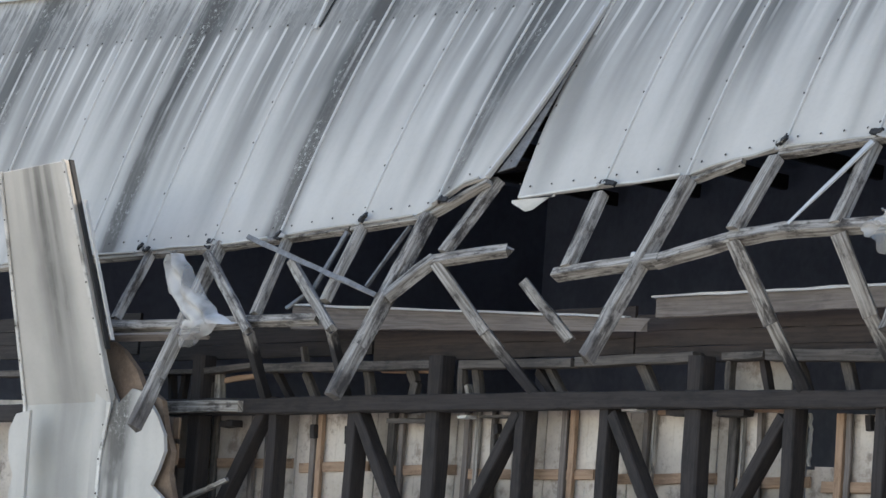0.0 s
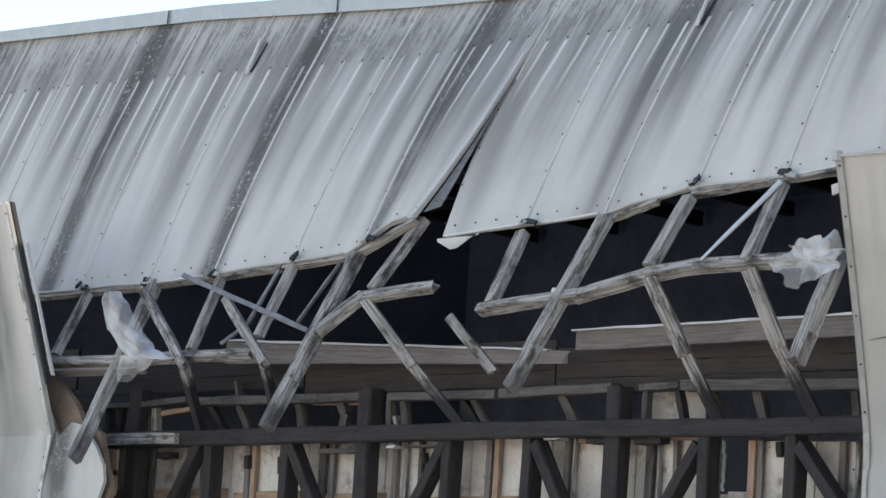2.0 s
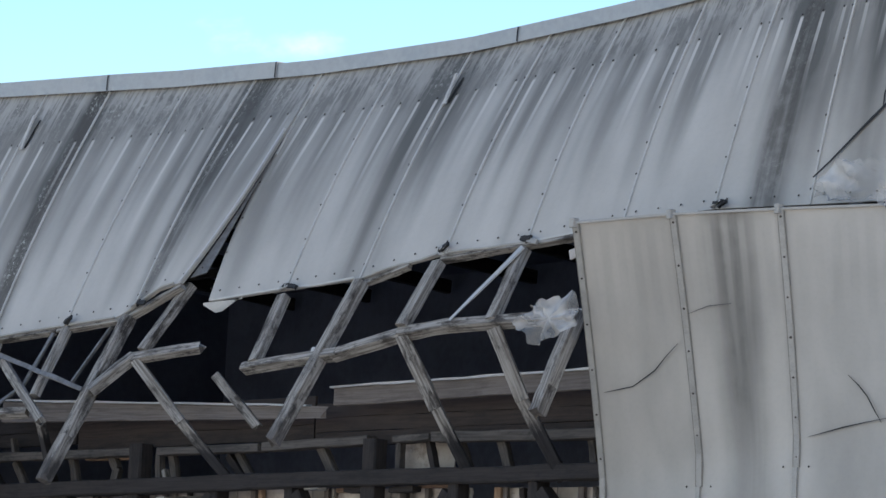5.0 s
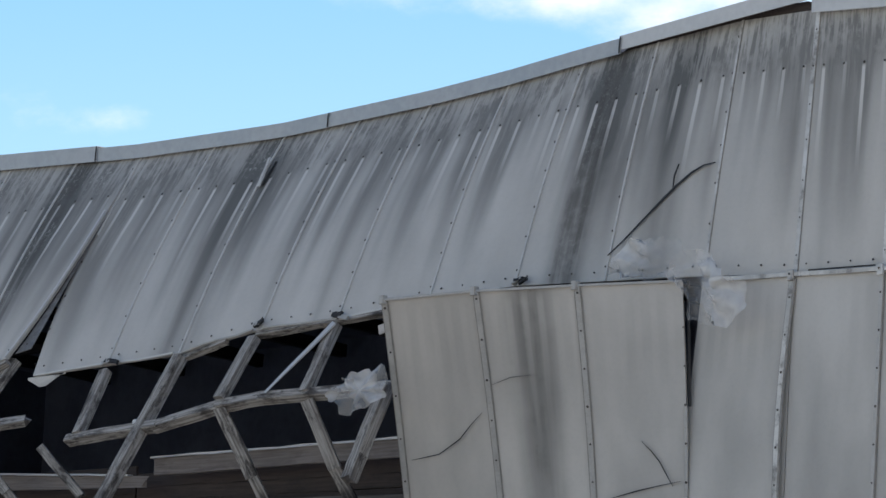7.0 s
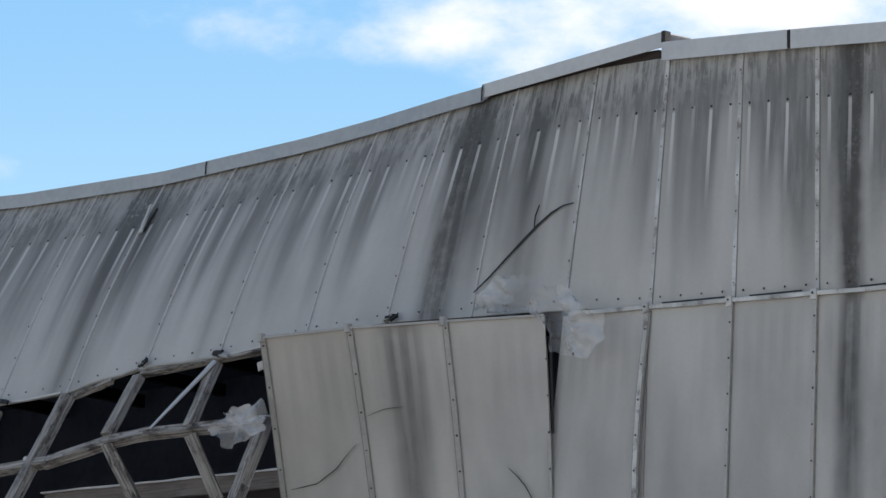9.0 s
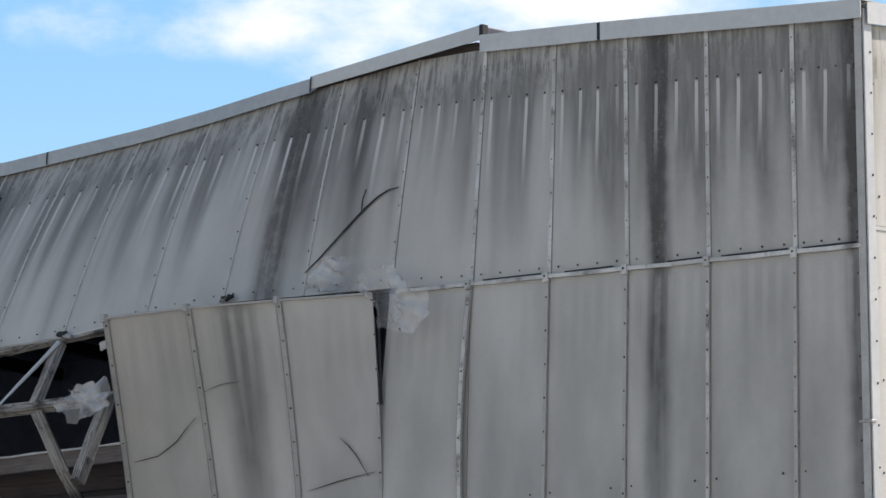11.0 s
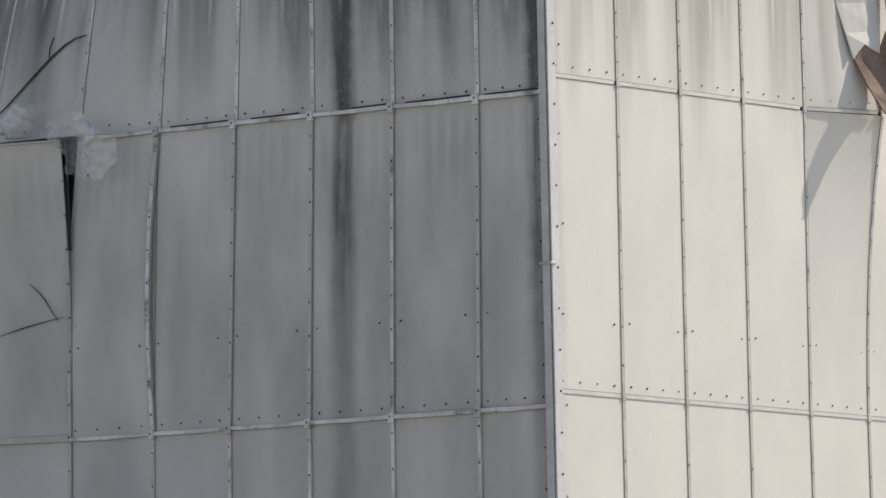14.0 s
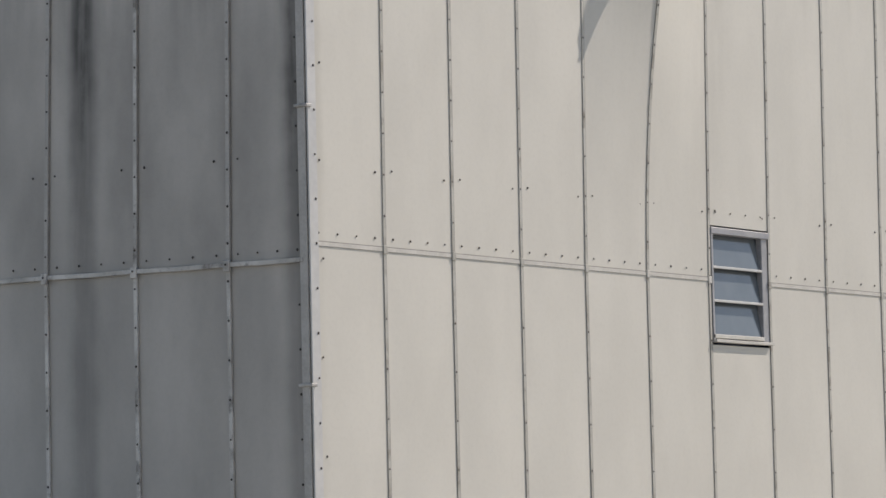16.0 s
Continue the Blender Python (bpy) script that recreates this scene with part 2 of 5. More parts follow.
BOARD = timber_material("greyish_painted_board", rgb(0.20, 0.17, 0.15), rgb(0.13, 0.11, 0.097), rgb(0.08, 0.064, 0.055), 0.45)
LINING = weathered_strip("off_white_wall_lining", rgb(0.56, 0.495, 0.43), rgb(0.43, 0.375, 0.32), rgb(0.20, 0.155, 0.125))
CORE = plain("brown_foam_core", rgb(0.24, 0.17, 0.12), rgb(0.15, 0.105, 0.075), 5, 0.9, 0, 0.5)
# Bluish tone puts the haze over the dark interior into the colour.
DARK = plain("haze_tinted_dark_boarding", rgb(0.138, 0.155, 0.205), rgb(0.10, 0.114, 0.155), 1.5, 0.9)
GRASS = plain("pale_gravel", rgb(0.332, 0.314, 0.285), rgb(0.425, 0.402, 0.367), 0.8, 0.95)
FRAME_METAL = plain("grey_window_aluminium", rgb(0.27, 0.27, 0.28), rgb(0.35, 0.35, 0.36), 8, 0.5, 0.2)
RUST = plain("dull_zinc_pipe", rgb(0.21, 0.205, 0.20), rgb(0.13, 0.125, 0.12), 14, 0.55, 0.3)


def film_material(name, thin, thick):
    n = Nodes(name)
    tc = n.tree.nodes.new("ShaderNodeTexCoord").outputs["Object"]
    folds = n.noise(tc, 3.2, 3, 0.5)
    n.bump(n.noise(tc, 7, 3, 0.5), 0.5, 0.03)
    n.done(n.mix(folds, rgb(0.50, 0.485, 0.465), rgb(0.72, 0.705, 0.68)), 0.35)
    n.put(n.bsdf.inputs["Alpha"], n.span(folds, 0.35, 0.68, thin, thick))
    return n.mat


FILM = film_material("milky_plastic_film", 0.26, 0.72)
FILM_THIN = film_material("clear_plastic_film", 0.12, 0.55)


def glass_material():
    n = Nodes("dusty_window_glass")
    tc = n.tree.nodes.new("ShaderNodeTexCoord").outputs["Object"]
    n.done(n.mix(n.noise(tc, 3), rgb(0.10, 0.12, 0.13), rgb(0.16, 0.18, 0.19)), 0.12)
    n.bsdf.inputs["Specular IOR Level"].default_value = 0.8
    return n.mat


GLASS = glass_material()


# ---------------------------------------------------------------- mesh helpers
def link(name, bm, material, parent=None, label=""):
    me = bpy.data.meshes.new(name)
    bmesh.ops.recalc_face_normals(bm, faces=bm.faces)
    bm.to_mesh(me)
    bm.free()
    me.materials.append(material)
    ob = new(name, me)
    ob.parent = parent
    if label:
        tagged(ob, label)
    return ob


part = link


def thing(name, at, label, category, kind="", group=""):
    ob = new(name)
    ob.location = at
    ob.empty_display_size = 0.2
    tagged(ob, label, category, group, kind)
    bpy.context.view_layer.update()
    return ob


def keep(ob):
    """Children are built in world metres: undo the parent's place."""
    if ob.parent and ob.parent.parent is None:
        ob.matrix_parent_inverse = ob.parent.matrix_basis.inverted()
    return ob


def add(name, bm, material, parent, label=""):
    return keep(link(name, bm, material, parent, label))


def sheet(fn, nu, nv, thick, uvfn, smooth=True):
    """A slab whose front follows fn(s, t) for s, t in 0..1, thick metres deep."""
    bm = bmesh.new()
    uvl = bm.loops.layers.uv.new("UVMap")
    P = [[Vector(fn(i / nu, j / nv)) for j in range(nv + 1)] for i in range(nu + 1)]
    front, back, where = [], [], {}
    for i in range(nu + 1):
        rowf, rowb = [], []
        for j in range(nv + 1):
            du = P[min(i + 1, nu)][j] - P[max(i - 1, 0)][j]
            dv = P[i][min(j + 1, nv)] - P[i][max(j - 1, 0)]
            nrm = du.cross(dv).normalized()
            a, b = bm.verts.new(P[i][j]), bm.verts.new(P[i][j] - nrm * thick)
            where[a] = where[b] = uvfn(i / nu, j / nv)
            rowf.append(a), rowb.append(b)
        front.append(rowf), back.append(rowb)
    for i in range(nu):
        for j in range(nv):
            bm.faces.new((front[i][j], front[i + 1][j], front[i + 1][j + 1], front[i][j + 1])).smooth = smooth
            bm.faces.new((back[i][j], back[i][j + 1], back[i + 1][j + 1], back[i + 1][j])).smooth = smooth
    for i in range(nu):
        bm.faces.new((front[i][0], back[i][0], back[i + 1][0], front[i + 1][0]))
        bm.faces.new((front[i][nv], front[i + 1][nv], back[i + 1][nv], back[i][nv]))
    for j in range(nv):
        bm.faces.new((front[0][j], front[0][j + 1], back[0][j + 1], back[0][j]))
        bm.faces.new((front[nu][j], back[nu][j], back[nu][j + 1], front[nu][j + 1]))
    for f in bm.faces:
        for lp in f.loops:
            lp[uvl].uv = where[lp.vert]
        if not f.smooth:
            for e in f.edges:
                e.smooth = False
    return bm


def sweep(points, width, depth, side, out, taper=1.0, jitter=0.0, chamfer=0.09, bm=None):
    """A bar of rectangular, chamfered section along points; side and out are the directions of width and depth."""
    bm = bm or bmesh.new()
    uvl = bm.loops.layers.uv.verify()
    pts = [Vector(p) for p in points]
    side, out = Vector(side).normalized(), Vector(out).normalized()
    c = chamfer * min(width, depth)
    sec = [(-width / 2 + c, -depth / 2), (width / 2 - c, -depth / 2), (width / 2, -depth / 2 + c), (width / 2, depth / 2 - c),
           (width / 2 - c, depth / 2), (-width / 2 + c, depth / 2), (-width / 2, depth / 2 - c), (-width / 2, -depth / 2 + c)]
    rings, length = [], 0.0
    start = random.random() * 20
    for i, p in enumerate(pts):
        k = 1 + (taper - 1) * i / max(1, len(pts) - 1)
        if i:
            length += (p - pts[i - 1]).length
        ring = [bm.verts.new(p + side * (x * k + random.uniform(-jitter, jitter)) + out * (y * k + random.uniform(-jitter, jitter))) for x, y in sec]
        rings.append((ring, length))
    peri = [0, width - 2 * c, width - c, width + depth - 3 * c, width + depth - 2 * c, 2 * width + depth - 4 * c, 2 * width + depth - 3 * c, 2 * width + 2 * depth - 5 * c, 2 * (width + depth) - 4 * c]
    for (ra, la), (rb, lb) in zip(rings, rings[1:]):
        for q in range(8):
            f = bm.faces.new((ra[q], ra[(q + 1) % 8], rb[(q + 1) % 8], rb[q]))
            for lp, uv in zip(f.loops, ((la, peri[q]), (la, peri[q + 1]), (lb, peri[q + 1]), (lb, peri[q]))):
                lp[uvl].uv = (uv[0], uv[1] + start)
    for (ring, length), flip in ((rings[0], True), (rings[-1], False)):
        f = bm.faces.new(ring[::-1] if flip else ring)
        for lp in f.loops:
            lp[uvl].uv = (abs(lp.vert.co.x) * 0.3 + start, lp.vert.co.z + lp.vert.co.y)
    return bm


def timber(name, a, b, width, depth, material, parent, out=(0, -1, 0), sag=0.0, label="", taper=1.0, split=0.0):
    """A worn squared timber from a to b; out is roughly the way its broad face looks."""
    if parent.name.startswith("buckled"):
        width, depth = width * 0.79, depth * 0.82
    a, b = Vector(a), Vector(b)
    axis = (b - a).normalized()
    side = axis.cross(Vector(out)).normalized()
    face = side.cross(axis).normalized()
    n = max(3, int((b - a).length / 0.22))
    pts = [a.lerp(b, i / n) + Vector((0, 0, -sag * math.sin(math.pi * i / n))) + side * random.uniform(-0.003, 0.003) for i in range(n + 1)]
    bm = sweep(pts, width, depth, side, face, taper=taper, jitter=0.0035)
    if split:
        # a ragged broken end
        ends = sorted(bm.verts, key=lambda v: -(v.co - a).dot(axis))[:8]
        for v in ends:
            v.co += axis * random.uniform(-split, split)
    return add(name, bm, material, parent, label)


def bar(name, points, width, depth, side, out, material, parent, label=""):
    return add(name, sweep(points, width, depth, side, out), material, parent, label)


def screws(places, r=0.007, h=0.005):
    """Hexagonal screw heads at (place, normal), one mesh."""
    verts, faces = [], []
    for p, nrm in places:
        p, nrm = Vector(p), Vector(nrm).normalized()
        s = nrm.cross(Vector((0, 0, 1))).normalized()
        t = nrm.cross(s)
        k = len(verts)
        rr = r * random.uniform(0.85, 1.2)
        for d, q in ((0.0, 1.25), (h, 0.8)):
            for i in range(6):
                a = i * math.pi / 3
                verts.append(p + nrm * d + (s * math.cos(a) + t * math.sin(a)) * rr * q)
        for i in range(6):
            j = (i + 1) % 6
            faces.append((k + i, k + j, k + 6 + j, k + 6 + i))
        faces.append(tuple(k + 6 + i for i in range(6)))
    bm = bmesh.new()
    vs = [bm.verts.new(v) for v in verts]
    for f in faces:
        bm.faces.new([vs[i] for i in f])
    return bm


def block(lo, hi):
    bm = bmesh.new()
    bmesh.ops.create_cube(bm, size=1, matrix=Matrix.LocRotScale((Vector(lo) + Vector(hi)) / 2, None, Vector(hi) - Vector(lo)))
    bmesh.ops.bevel(bm, geom=bm.edges[:], offset=min(0.004, 0.2 * min(Vector(hi) - Vector(lo))), segments=1, affect="EDGES")
    return bm


# ---------------------------------------------------------------- plan
# places of the vertical joints along the upper sheets, counted from the corner
SEAM_K = tuple(range(22)) + (28,)
SEAM_X = (0.165, -0.62, -1.41, -2.19, -2.97, -3.78, -4.61, -5.48, -6.27, -7.07, -7.90, -8.64, -9.45, -10.22,
          -11.06, -11.80, -12.58, -13.49, -14.27, -15.11, -15.88, -16.66, -22.26)


def seam(k):
    return float(np.interp(k, SEAM_K, SEAM_X))


def unit(x):
    return float(np.interp(-x, [-v for v in SEAM_X], SEAM_K))


def low_seam(k):
    """The same joints at the foot of the second row of sheets."""
    return -0.655 - 0.7985 * (k - 1)


def line(x, rows):
    """Straight lines between (x, value) rows, from the corner outward."""
    xs, vs = zip(*rows[::-1])
    return float(np.interp(x, xs, vs))


FOOT_Y = [(0, 0), (-3.86, 0.02), (-4.66, -0.02), (-5.46, -0.14), (-6.26, -0.29), (-7.06, -0.42), (-7.86, -0.60), (-8.66, -0.78), (-9.46, -0.94), (-11.06, -1.22), (-11.86, -1.44), (-13.46, -1.73), (-15.06, -2.03), (-17.9, -2.5), (-22, -3.2)]
FOOT_Z = [(0, 5.26), (-3.86, 5.44), (-4.66, 5.50), (-6.26, 5.54), (-7.06, 5.50), (-7.86, 5.40), (-8.66, 5.355), (-9.46, 5.21), (-11.06, 5.12)]
FOOT_Z_TORN = [(-11.06, 5.34), (-11.57, 5.22), (-11.9, 5.03), (-12.66, 4.975), (-13.46, 4.90), (-15.06, 4.84), (-17.9, 4.76), (-22, 4.66)]
TOP_Y = [(0, 0), (-2.3, 0.02), (-3.86, 0.2), (-4.66, 0.30), (-6.26, 0.32), (-7.06, 0.29), (-7.86, 0.22), (-9.46, 0.0), (-11.06, -0.26), (-12.66, -0.56), (-15.06, -1.06), (-17.9, -1.6), (-22, -2.38)]
TOP_Z = [(0, 6.86), (-2.3, 7.10), (-3.86, 7.285), (-4.66, 7.345), (-6.26, 7.285), (-7.06, 7.225), (-7.86, 7.17), (-9.46, 7.08), (-11.06, 7.065), (-12.66, 7.10), (-15.06, 7.20), (-17.9, 7.235), (-22, 7.30)]


def top_at(x):
    return Vector((x, line(x, TOP_Y), line(x, TOP_Z)))


def foot_at(x, torn=False):
    return Vector((x, line(x, FOOT_Y), line(x, FOOT_Z_TORN if torn else FOOT_Z)))


def skin(x, t, torn=False):
    """The upper cladding: t runs from its foot (0) to the roof edge (1)."""
    p = foot_at(x, torn).lerp(top_at(x), t)
    p.y += -0.05 * math.sin(math.pi * t) * min(1.0, max(0.0, (-x - 3.5) / 4))
    return p


def joint_south(x):
    return 5.26 - 0.045 * x


def low_joint_south(x):
    return 3.078 - 0.012 * x


def bent(x, c=0.0):
    """Depth of the lower wall line, which bends outward past the hanging panels."""
    return 0.2 * min(0.0, x + 4.66) + c


# ---------------------------------------------------------------- ground and shell
bm = bmesh.new()
bmesh.ops.create_circle(bm, cap_ends=True, radius=900, segments=64)
ground = link("ground", bm, GRASS)
tagged(ground, "pale gravel ground round the building", "ground", kind="structure")

# Assumed enclosure, added so that little light reaches behind the opening.
shell = thing("building_shell", (-8, 4, 0), "added back walls and roof keeping the building's inside dark, tinted blue for haze", "building", "structure")
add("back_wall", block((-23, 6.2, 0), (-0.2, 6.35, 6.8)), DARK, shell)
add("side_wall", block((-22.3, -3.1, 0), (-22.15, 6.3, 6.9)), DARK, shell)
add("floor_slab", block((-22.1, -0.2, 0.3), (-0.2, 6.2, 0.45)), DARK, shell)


def roof_point(s, t):
    p = top_at(-22.4 + 22.3 * s) + Vector((0, 0.10, -0.06))
    q = Vector((p.x, 6.4, 6.75))
    return p.lerp(q, t)


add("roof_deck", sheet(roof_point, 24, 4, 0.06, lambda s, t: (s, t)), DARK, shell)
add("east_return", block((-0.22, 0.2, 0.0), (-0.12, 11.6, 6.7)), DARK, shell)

# ---------------------------------------------------------------- south wall
wall_south = thing("wall_south", (-4, 0, 0), "weathered grey sheet-clad wall, buckled and leaning inward above a torn opening", "wall", "structure")
heads = []


def outward(x):
    d = top_at(x) - foot_at(x)
    return Vector((0, -d.z, d.y)).normalized()


for k in range(0, 27):
    x0 = 0.0 if k == 0 else seam(k)
    x1 = seam(k + 1)
    torn = k >= 14
    wave = random.uniform(-0.012, 0.012)

    def fn(s, t, x0=x0, x1=x1, torn=torn, k=k, wave=wave):
        a = x0 - 0.004
        if k == 14:
            a -= 0.27 * max(0.0, 1 - t / 0.7) ** 2.4
        b = x1 + 0.004
        if k == 13 and t < 0.75:
            b -= 0.055 * math.sin(math.pi * t / 0.75)
        x = a + (b - a) * s
        p = skin(x, t, torn)
        return p + Vector((0, -1, 0.2)) * (wave + 0.012) * math.sin(math.pi * s) * math.sin(math.pi * min(1, t * 1.4))

    span = line((x0 + x1) / 2, TOP_Z) - line((x0 + x1) / 2, FOOT_Z)
    bm = sheet(lambda s, t: fn(1 - s, t), 4, 10, 0.022, lambda s, t: (unit(x1) + (unit(x0) - unit(x1)) * s, (1 - t) * 1.95))
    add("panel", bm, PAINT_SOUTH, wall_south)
    # joint strip and screws
    if k:
        xs = x0
        torn_here = k > 14
        pts = [skin(xs, t / 8, torn_here) + outward(xs) * 0.004 for t in range(9)]
        if k == 14:
            pts = pts[5:]
        wide = 0.036 if k < 6 else 0.019
        strip = bar("joint_strip", pts, wide, 0.014, (1, 0, 0), outward(xs), ALUMINIUM if k < 7 else STRIP_PALE, wall_south)
        if k < 7:
            bar("gasket", [p - outward(xs) * 0.003 for p in pts], wide + 0.008, 0.012, (1, 0, 0), outward(xs), GASKET, strip)
        for i in range(7):
            heads.append((skin(xs + (0 if k < 6 else -0.015), 0.06 + i * 0.145 + random.uniform(-0.01, 0.01), torn_here) + outward(xs) * 0.008, outward(xs)))
    for i in range(4):
        x = x0 + (x1 - x0) * (i + 0.5) / 4
        heads.append((skin(x, 0.785, torn) + outward(x) * 0.006, outward(x)))
        heads.append((skin(x, 0.035, torn) + outward(x) * 0.012, outward(x)))

# horizontal joint strip and lower rows near the corner
for k in range(0, 6):
    x0, x1 = (0.0 if k == 0 else seam(k)), seam(k + 1)
    l0, l1 = (0.0 if k == 0 else low_seam(k)), low_seam(k + 1)
    if k == 5:
        x1, l1 = -4.655, -4.80
    bow = 0.02 if k in (4, 5) else 0.006
    for row in range(2):
        def fn(s, t, x0=x0, x1=x1, l0=l0, l1=l1, row=row, bow=bow):
            x = x0 - 0.004 + (x1 + 0.008 - x0) * s
            xl = l0 - 0.004 + (l1 + 0.008 - l0) * s
            hi = joint_south(x) - 0.015 if row == 0 else low_joint_south(x) - 0.012
            lo = low_joint_south(x) + 0.012 if row == 0 else 0.55
            rise = t * (1 - s) + s * max(0.0, 2 * t - 1) if k == 5 else t
            x = xl + (x - xl) * rise if row == 0 else xl
            return Vector((x, -bow * math.sin(math.pi * s) * math.sin(math.pi * t), lo + (hi - lo) * t))

        bm = sheet(lambda s, t: fn(1 - s, t), 3, 8, 0.022, lambda s, t: (unit(x1) + (unit(x0) - unit(x1)) * s, (2.1 if row == 0 else 4.4) + (1 - t) * 2.2))
        add("panel", bm, PAINT_SOUTH, wall_south)
    if k:
        curve = 0.05 if k == 5 else 0.0
        pts = [Vector((x0 + (l0 - x0) * i / 8 - curve * math.sin(math.pi * i / 8), -0.012 - curve * 0.6 * math.sin(math.pi * i / 8), joint_south(x0) - 0.03 - (joint_south(x0) - low_joint_south(x0) - 0.05) * i / 8)) for i in range(9)]
        strip = bar("joint_strip", pts, 0.03 if k != 5 else 0.04, 0.016, (1, 0, 0), (0, -1, 0), STRIP_GREY if k in (1, 3, 4) else ALUMINIUM, wall_south)
        bar("gasket", [p + Vector((0.003, 0.003, 0)) for p in pts], 0.036 if k != 5 else 0.062, 0.014, (1, 0, 0), (0, -1, 0), GASKET, strip)
        bar("joint_strip", [(l0, -0.012, low_joint_south(l0) - 0.03), (l0, -0.012, 1.8), (l0, -0.012, 0.55)], 0.03, 0.016, (1, 0, 0), (0, -1, 0), ALUMINIUM, wall_south)
        for i in range(9):
            q, belly = pts[0].lerp(pts[8], (i + 0.5) / 9), curve * math.sin(math.pi * (i + 0.5) / 9)
            heads.append((q + Vector((-belly, -0.008 - belly * 0.6, 0)), (0, -1, 0)))
            heads.append(((l0, -0.02, 2.98 - i * 0.255), (0, -1, 0)))
        for dx in (-0.1, 0.1):
            heads.append(((l0 - (0.03 if k == 5 else 0.005) + dx, -0.016, low_joint_south(l0) + 0.68), (0, -1, 0)))
    for zf in (joint_south, low_joint_south):
        xa, xb = (x0 - 0.03, x1 + 0.03 if k < 5 else -4.56) if zf is joint_south else (l0 - 0.026, l1 + 0.026)
        bar("joint_strip", [(xa, -0.02, zf(xa)), ((xa + xb) / 2, -0.022, zf((xa + xb) / 2) - 0.004), (xb, -0.02, zf(xb))], 0.03, 0.02, (0, 0, 1), (0, -1, 0), ALUMINIUM, wall_south)
        if k:
            xc = x0 if zf is joint_south else l0
            add("joint_clip", block((xc - 0.026, -0.04, zf(xc) - 0.045), (xc + 0.026, -0.018, zf(xc) + 0.03)), ALUMINIUM, wall_south)
            heads.append(((xc, -0.045, zf(xc)), (0, -1, 0)))
    for i in range(4):
        x = l0 + (l1 - l0) * (i + 0.5) / 4
        heads.append(((x, -0.014, low_joint_south(x) + 0.065), (0, -1, 0)))
# dark hairline above the upper joint, where the sheets have parted
for k, begin, end in ((0, 0.08, 0.55), (1, 0.06, 0.66), (2, 0.05, 0.38), (3, 0.12, 0.60), (4, 0.06, 0.66)):
    start = seam(k) if k else 0.0
    xa, xb = start - begin, start - end
    bar("joint_gap", [(xa, -0.016, joint_south(xa) + 0.026), (xb, -0.016, joint_south(xb) + 0.021)], 0.010, 0.006, (0, 0, 1), (0, -1, 0), RUBBER, wall_south)
ob = add("screws", screws(heads), SCREW, wall_south)
ob["kind"] = "stuff"

# corner post
corner = thing("corner_trim", (0, 0, 0.5), "pale folded metal strip covering the building's corner, its shaded face toned grey", "trim", "structure")
# South face gets a greyer metal to paint its shade; east stays pale.
bar("face_strip", [(-0.024, -0.018, z) for z in (0.5, 2, 4, 5.5, 6.88)], 0.06, 0.012, (1, 0, 0), (0, -1, 0), STRIP_GREY, corner)
bar("face_strip", [(0.018, 0.03, z) for z in (0.5, 2, 4, 5.5, 6.9)], 0.085, 0.012, (0, 1, 0), (1, 0, 0), CAP_METAL, corner)
places = []
for i in range(22):
    z = 0.8 + i * 0.285
    places += [((-0.075, -0.012, z), (0, -1, 0)), ((0.025, 0.05, z + 0.1), (1, 0, 0))]
add("screws", screws(places), SCREW, corner)["kind"] = "stuff"
for z in (2.28, 4.06):
    add("clip", block((-0.075, -0.04, z - 0.010), (0.035, 0.02, z + 0.010)), ALUMINIUM, corner)

# roof-edge capping, section by section
capping = thing("roof_edge_capping", (-8, 0.2, 7), "pale grey folded metal capping along the sagging roof edge", "roof edge", "structure")


def cap(xa, xb, lift_a, lift_b, height, n=16, straight=False, end=None):
    fore = -0.055 - 0.006 * (len(capping.children) % 2)

    def fn(s, t):
        x = xa + (xb - xa) * s
        p = top_at(xa).lerp(top_at(xb), s) if straight else top_at(x)
        p.z += lift_a + (lift_b - lift_a) * s
        tall = height + ((end or height) - height) * s
        if t < 0.6:
            return p + Vector((0, fore, tall * t / 0.6))
        return p + Vector((0, fore + (t - 0.6) / 0.4 * 0.3, tall + 0.015 * (t - 0.6)))

    add("capping_length", sheet(lambda s, t: fn(1 - s, t), n, 10, 0.008, lambda s, t: (s, t), smooth=False), CAP_METAL if xa > -5 else CAP_SKY_TINT, capping)


cap(0.03, -2.41, -0.035, -0.03, 0.135)
cap(-2.44, -3.80, -0.03, -0.03, 0.135)
cap(-3.80, -5.85, 0.068, 0.0, 0.115, straight=True, end=0.105)
cap(-5.83, -8.95, -0.03, -0.03, 0.115)
cap(-8.92, -11.55, -0.03, -0.03, 0.116)
cap(-11.52, -13.5, -0.03, -0.03, 0.132, end=0.138)
cap(-13.47, -15.55, -0.03, -0.03, 0.138, end=0.118)
cap(-15.52, -18.2, -0.03, -0.03, 0.118, end=0.098)
cap(-18.17, -22, -0.03, -0.03, 0.098)
for x, tall in ((-5.84, 0.10), (-8.935, 0.085), (-11.535, 0.10), (-13.485, 0.105), (-15.535, 0.085)):
    p = top_at(x)
    bar("cap_joint", [p + Vector((0, -0.068, -0.028)), p + Vector((0.004, -0.068, tall * 0.5)), p + Vector((0.012, -0.068, tall - 0.005))], 0.009, 0.006, (1, 0, 0), (0, -1, 0), RUBBER, capping)
p = top_at(-3.80)
add("end_stop", block(p + Vector((-0.005, -0.064, 0.10)), p + Vector((0.035, 0.0, 0.186))), RUBBER, capping)
add("gap_filler", block(top_at(-2.425) + Vector((-0.018, -0.058, -0.02)), top_at(-2.425) + Vector((0.018, 0.2, 0.105))), RUBBER, capping)



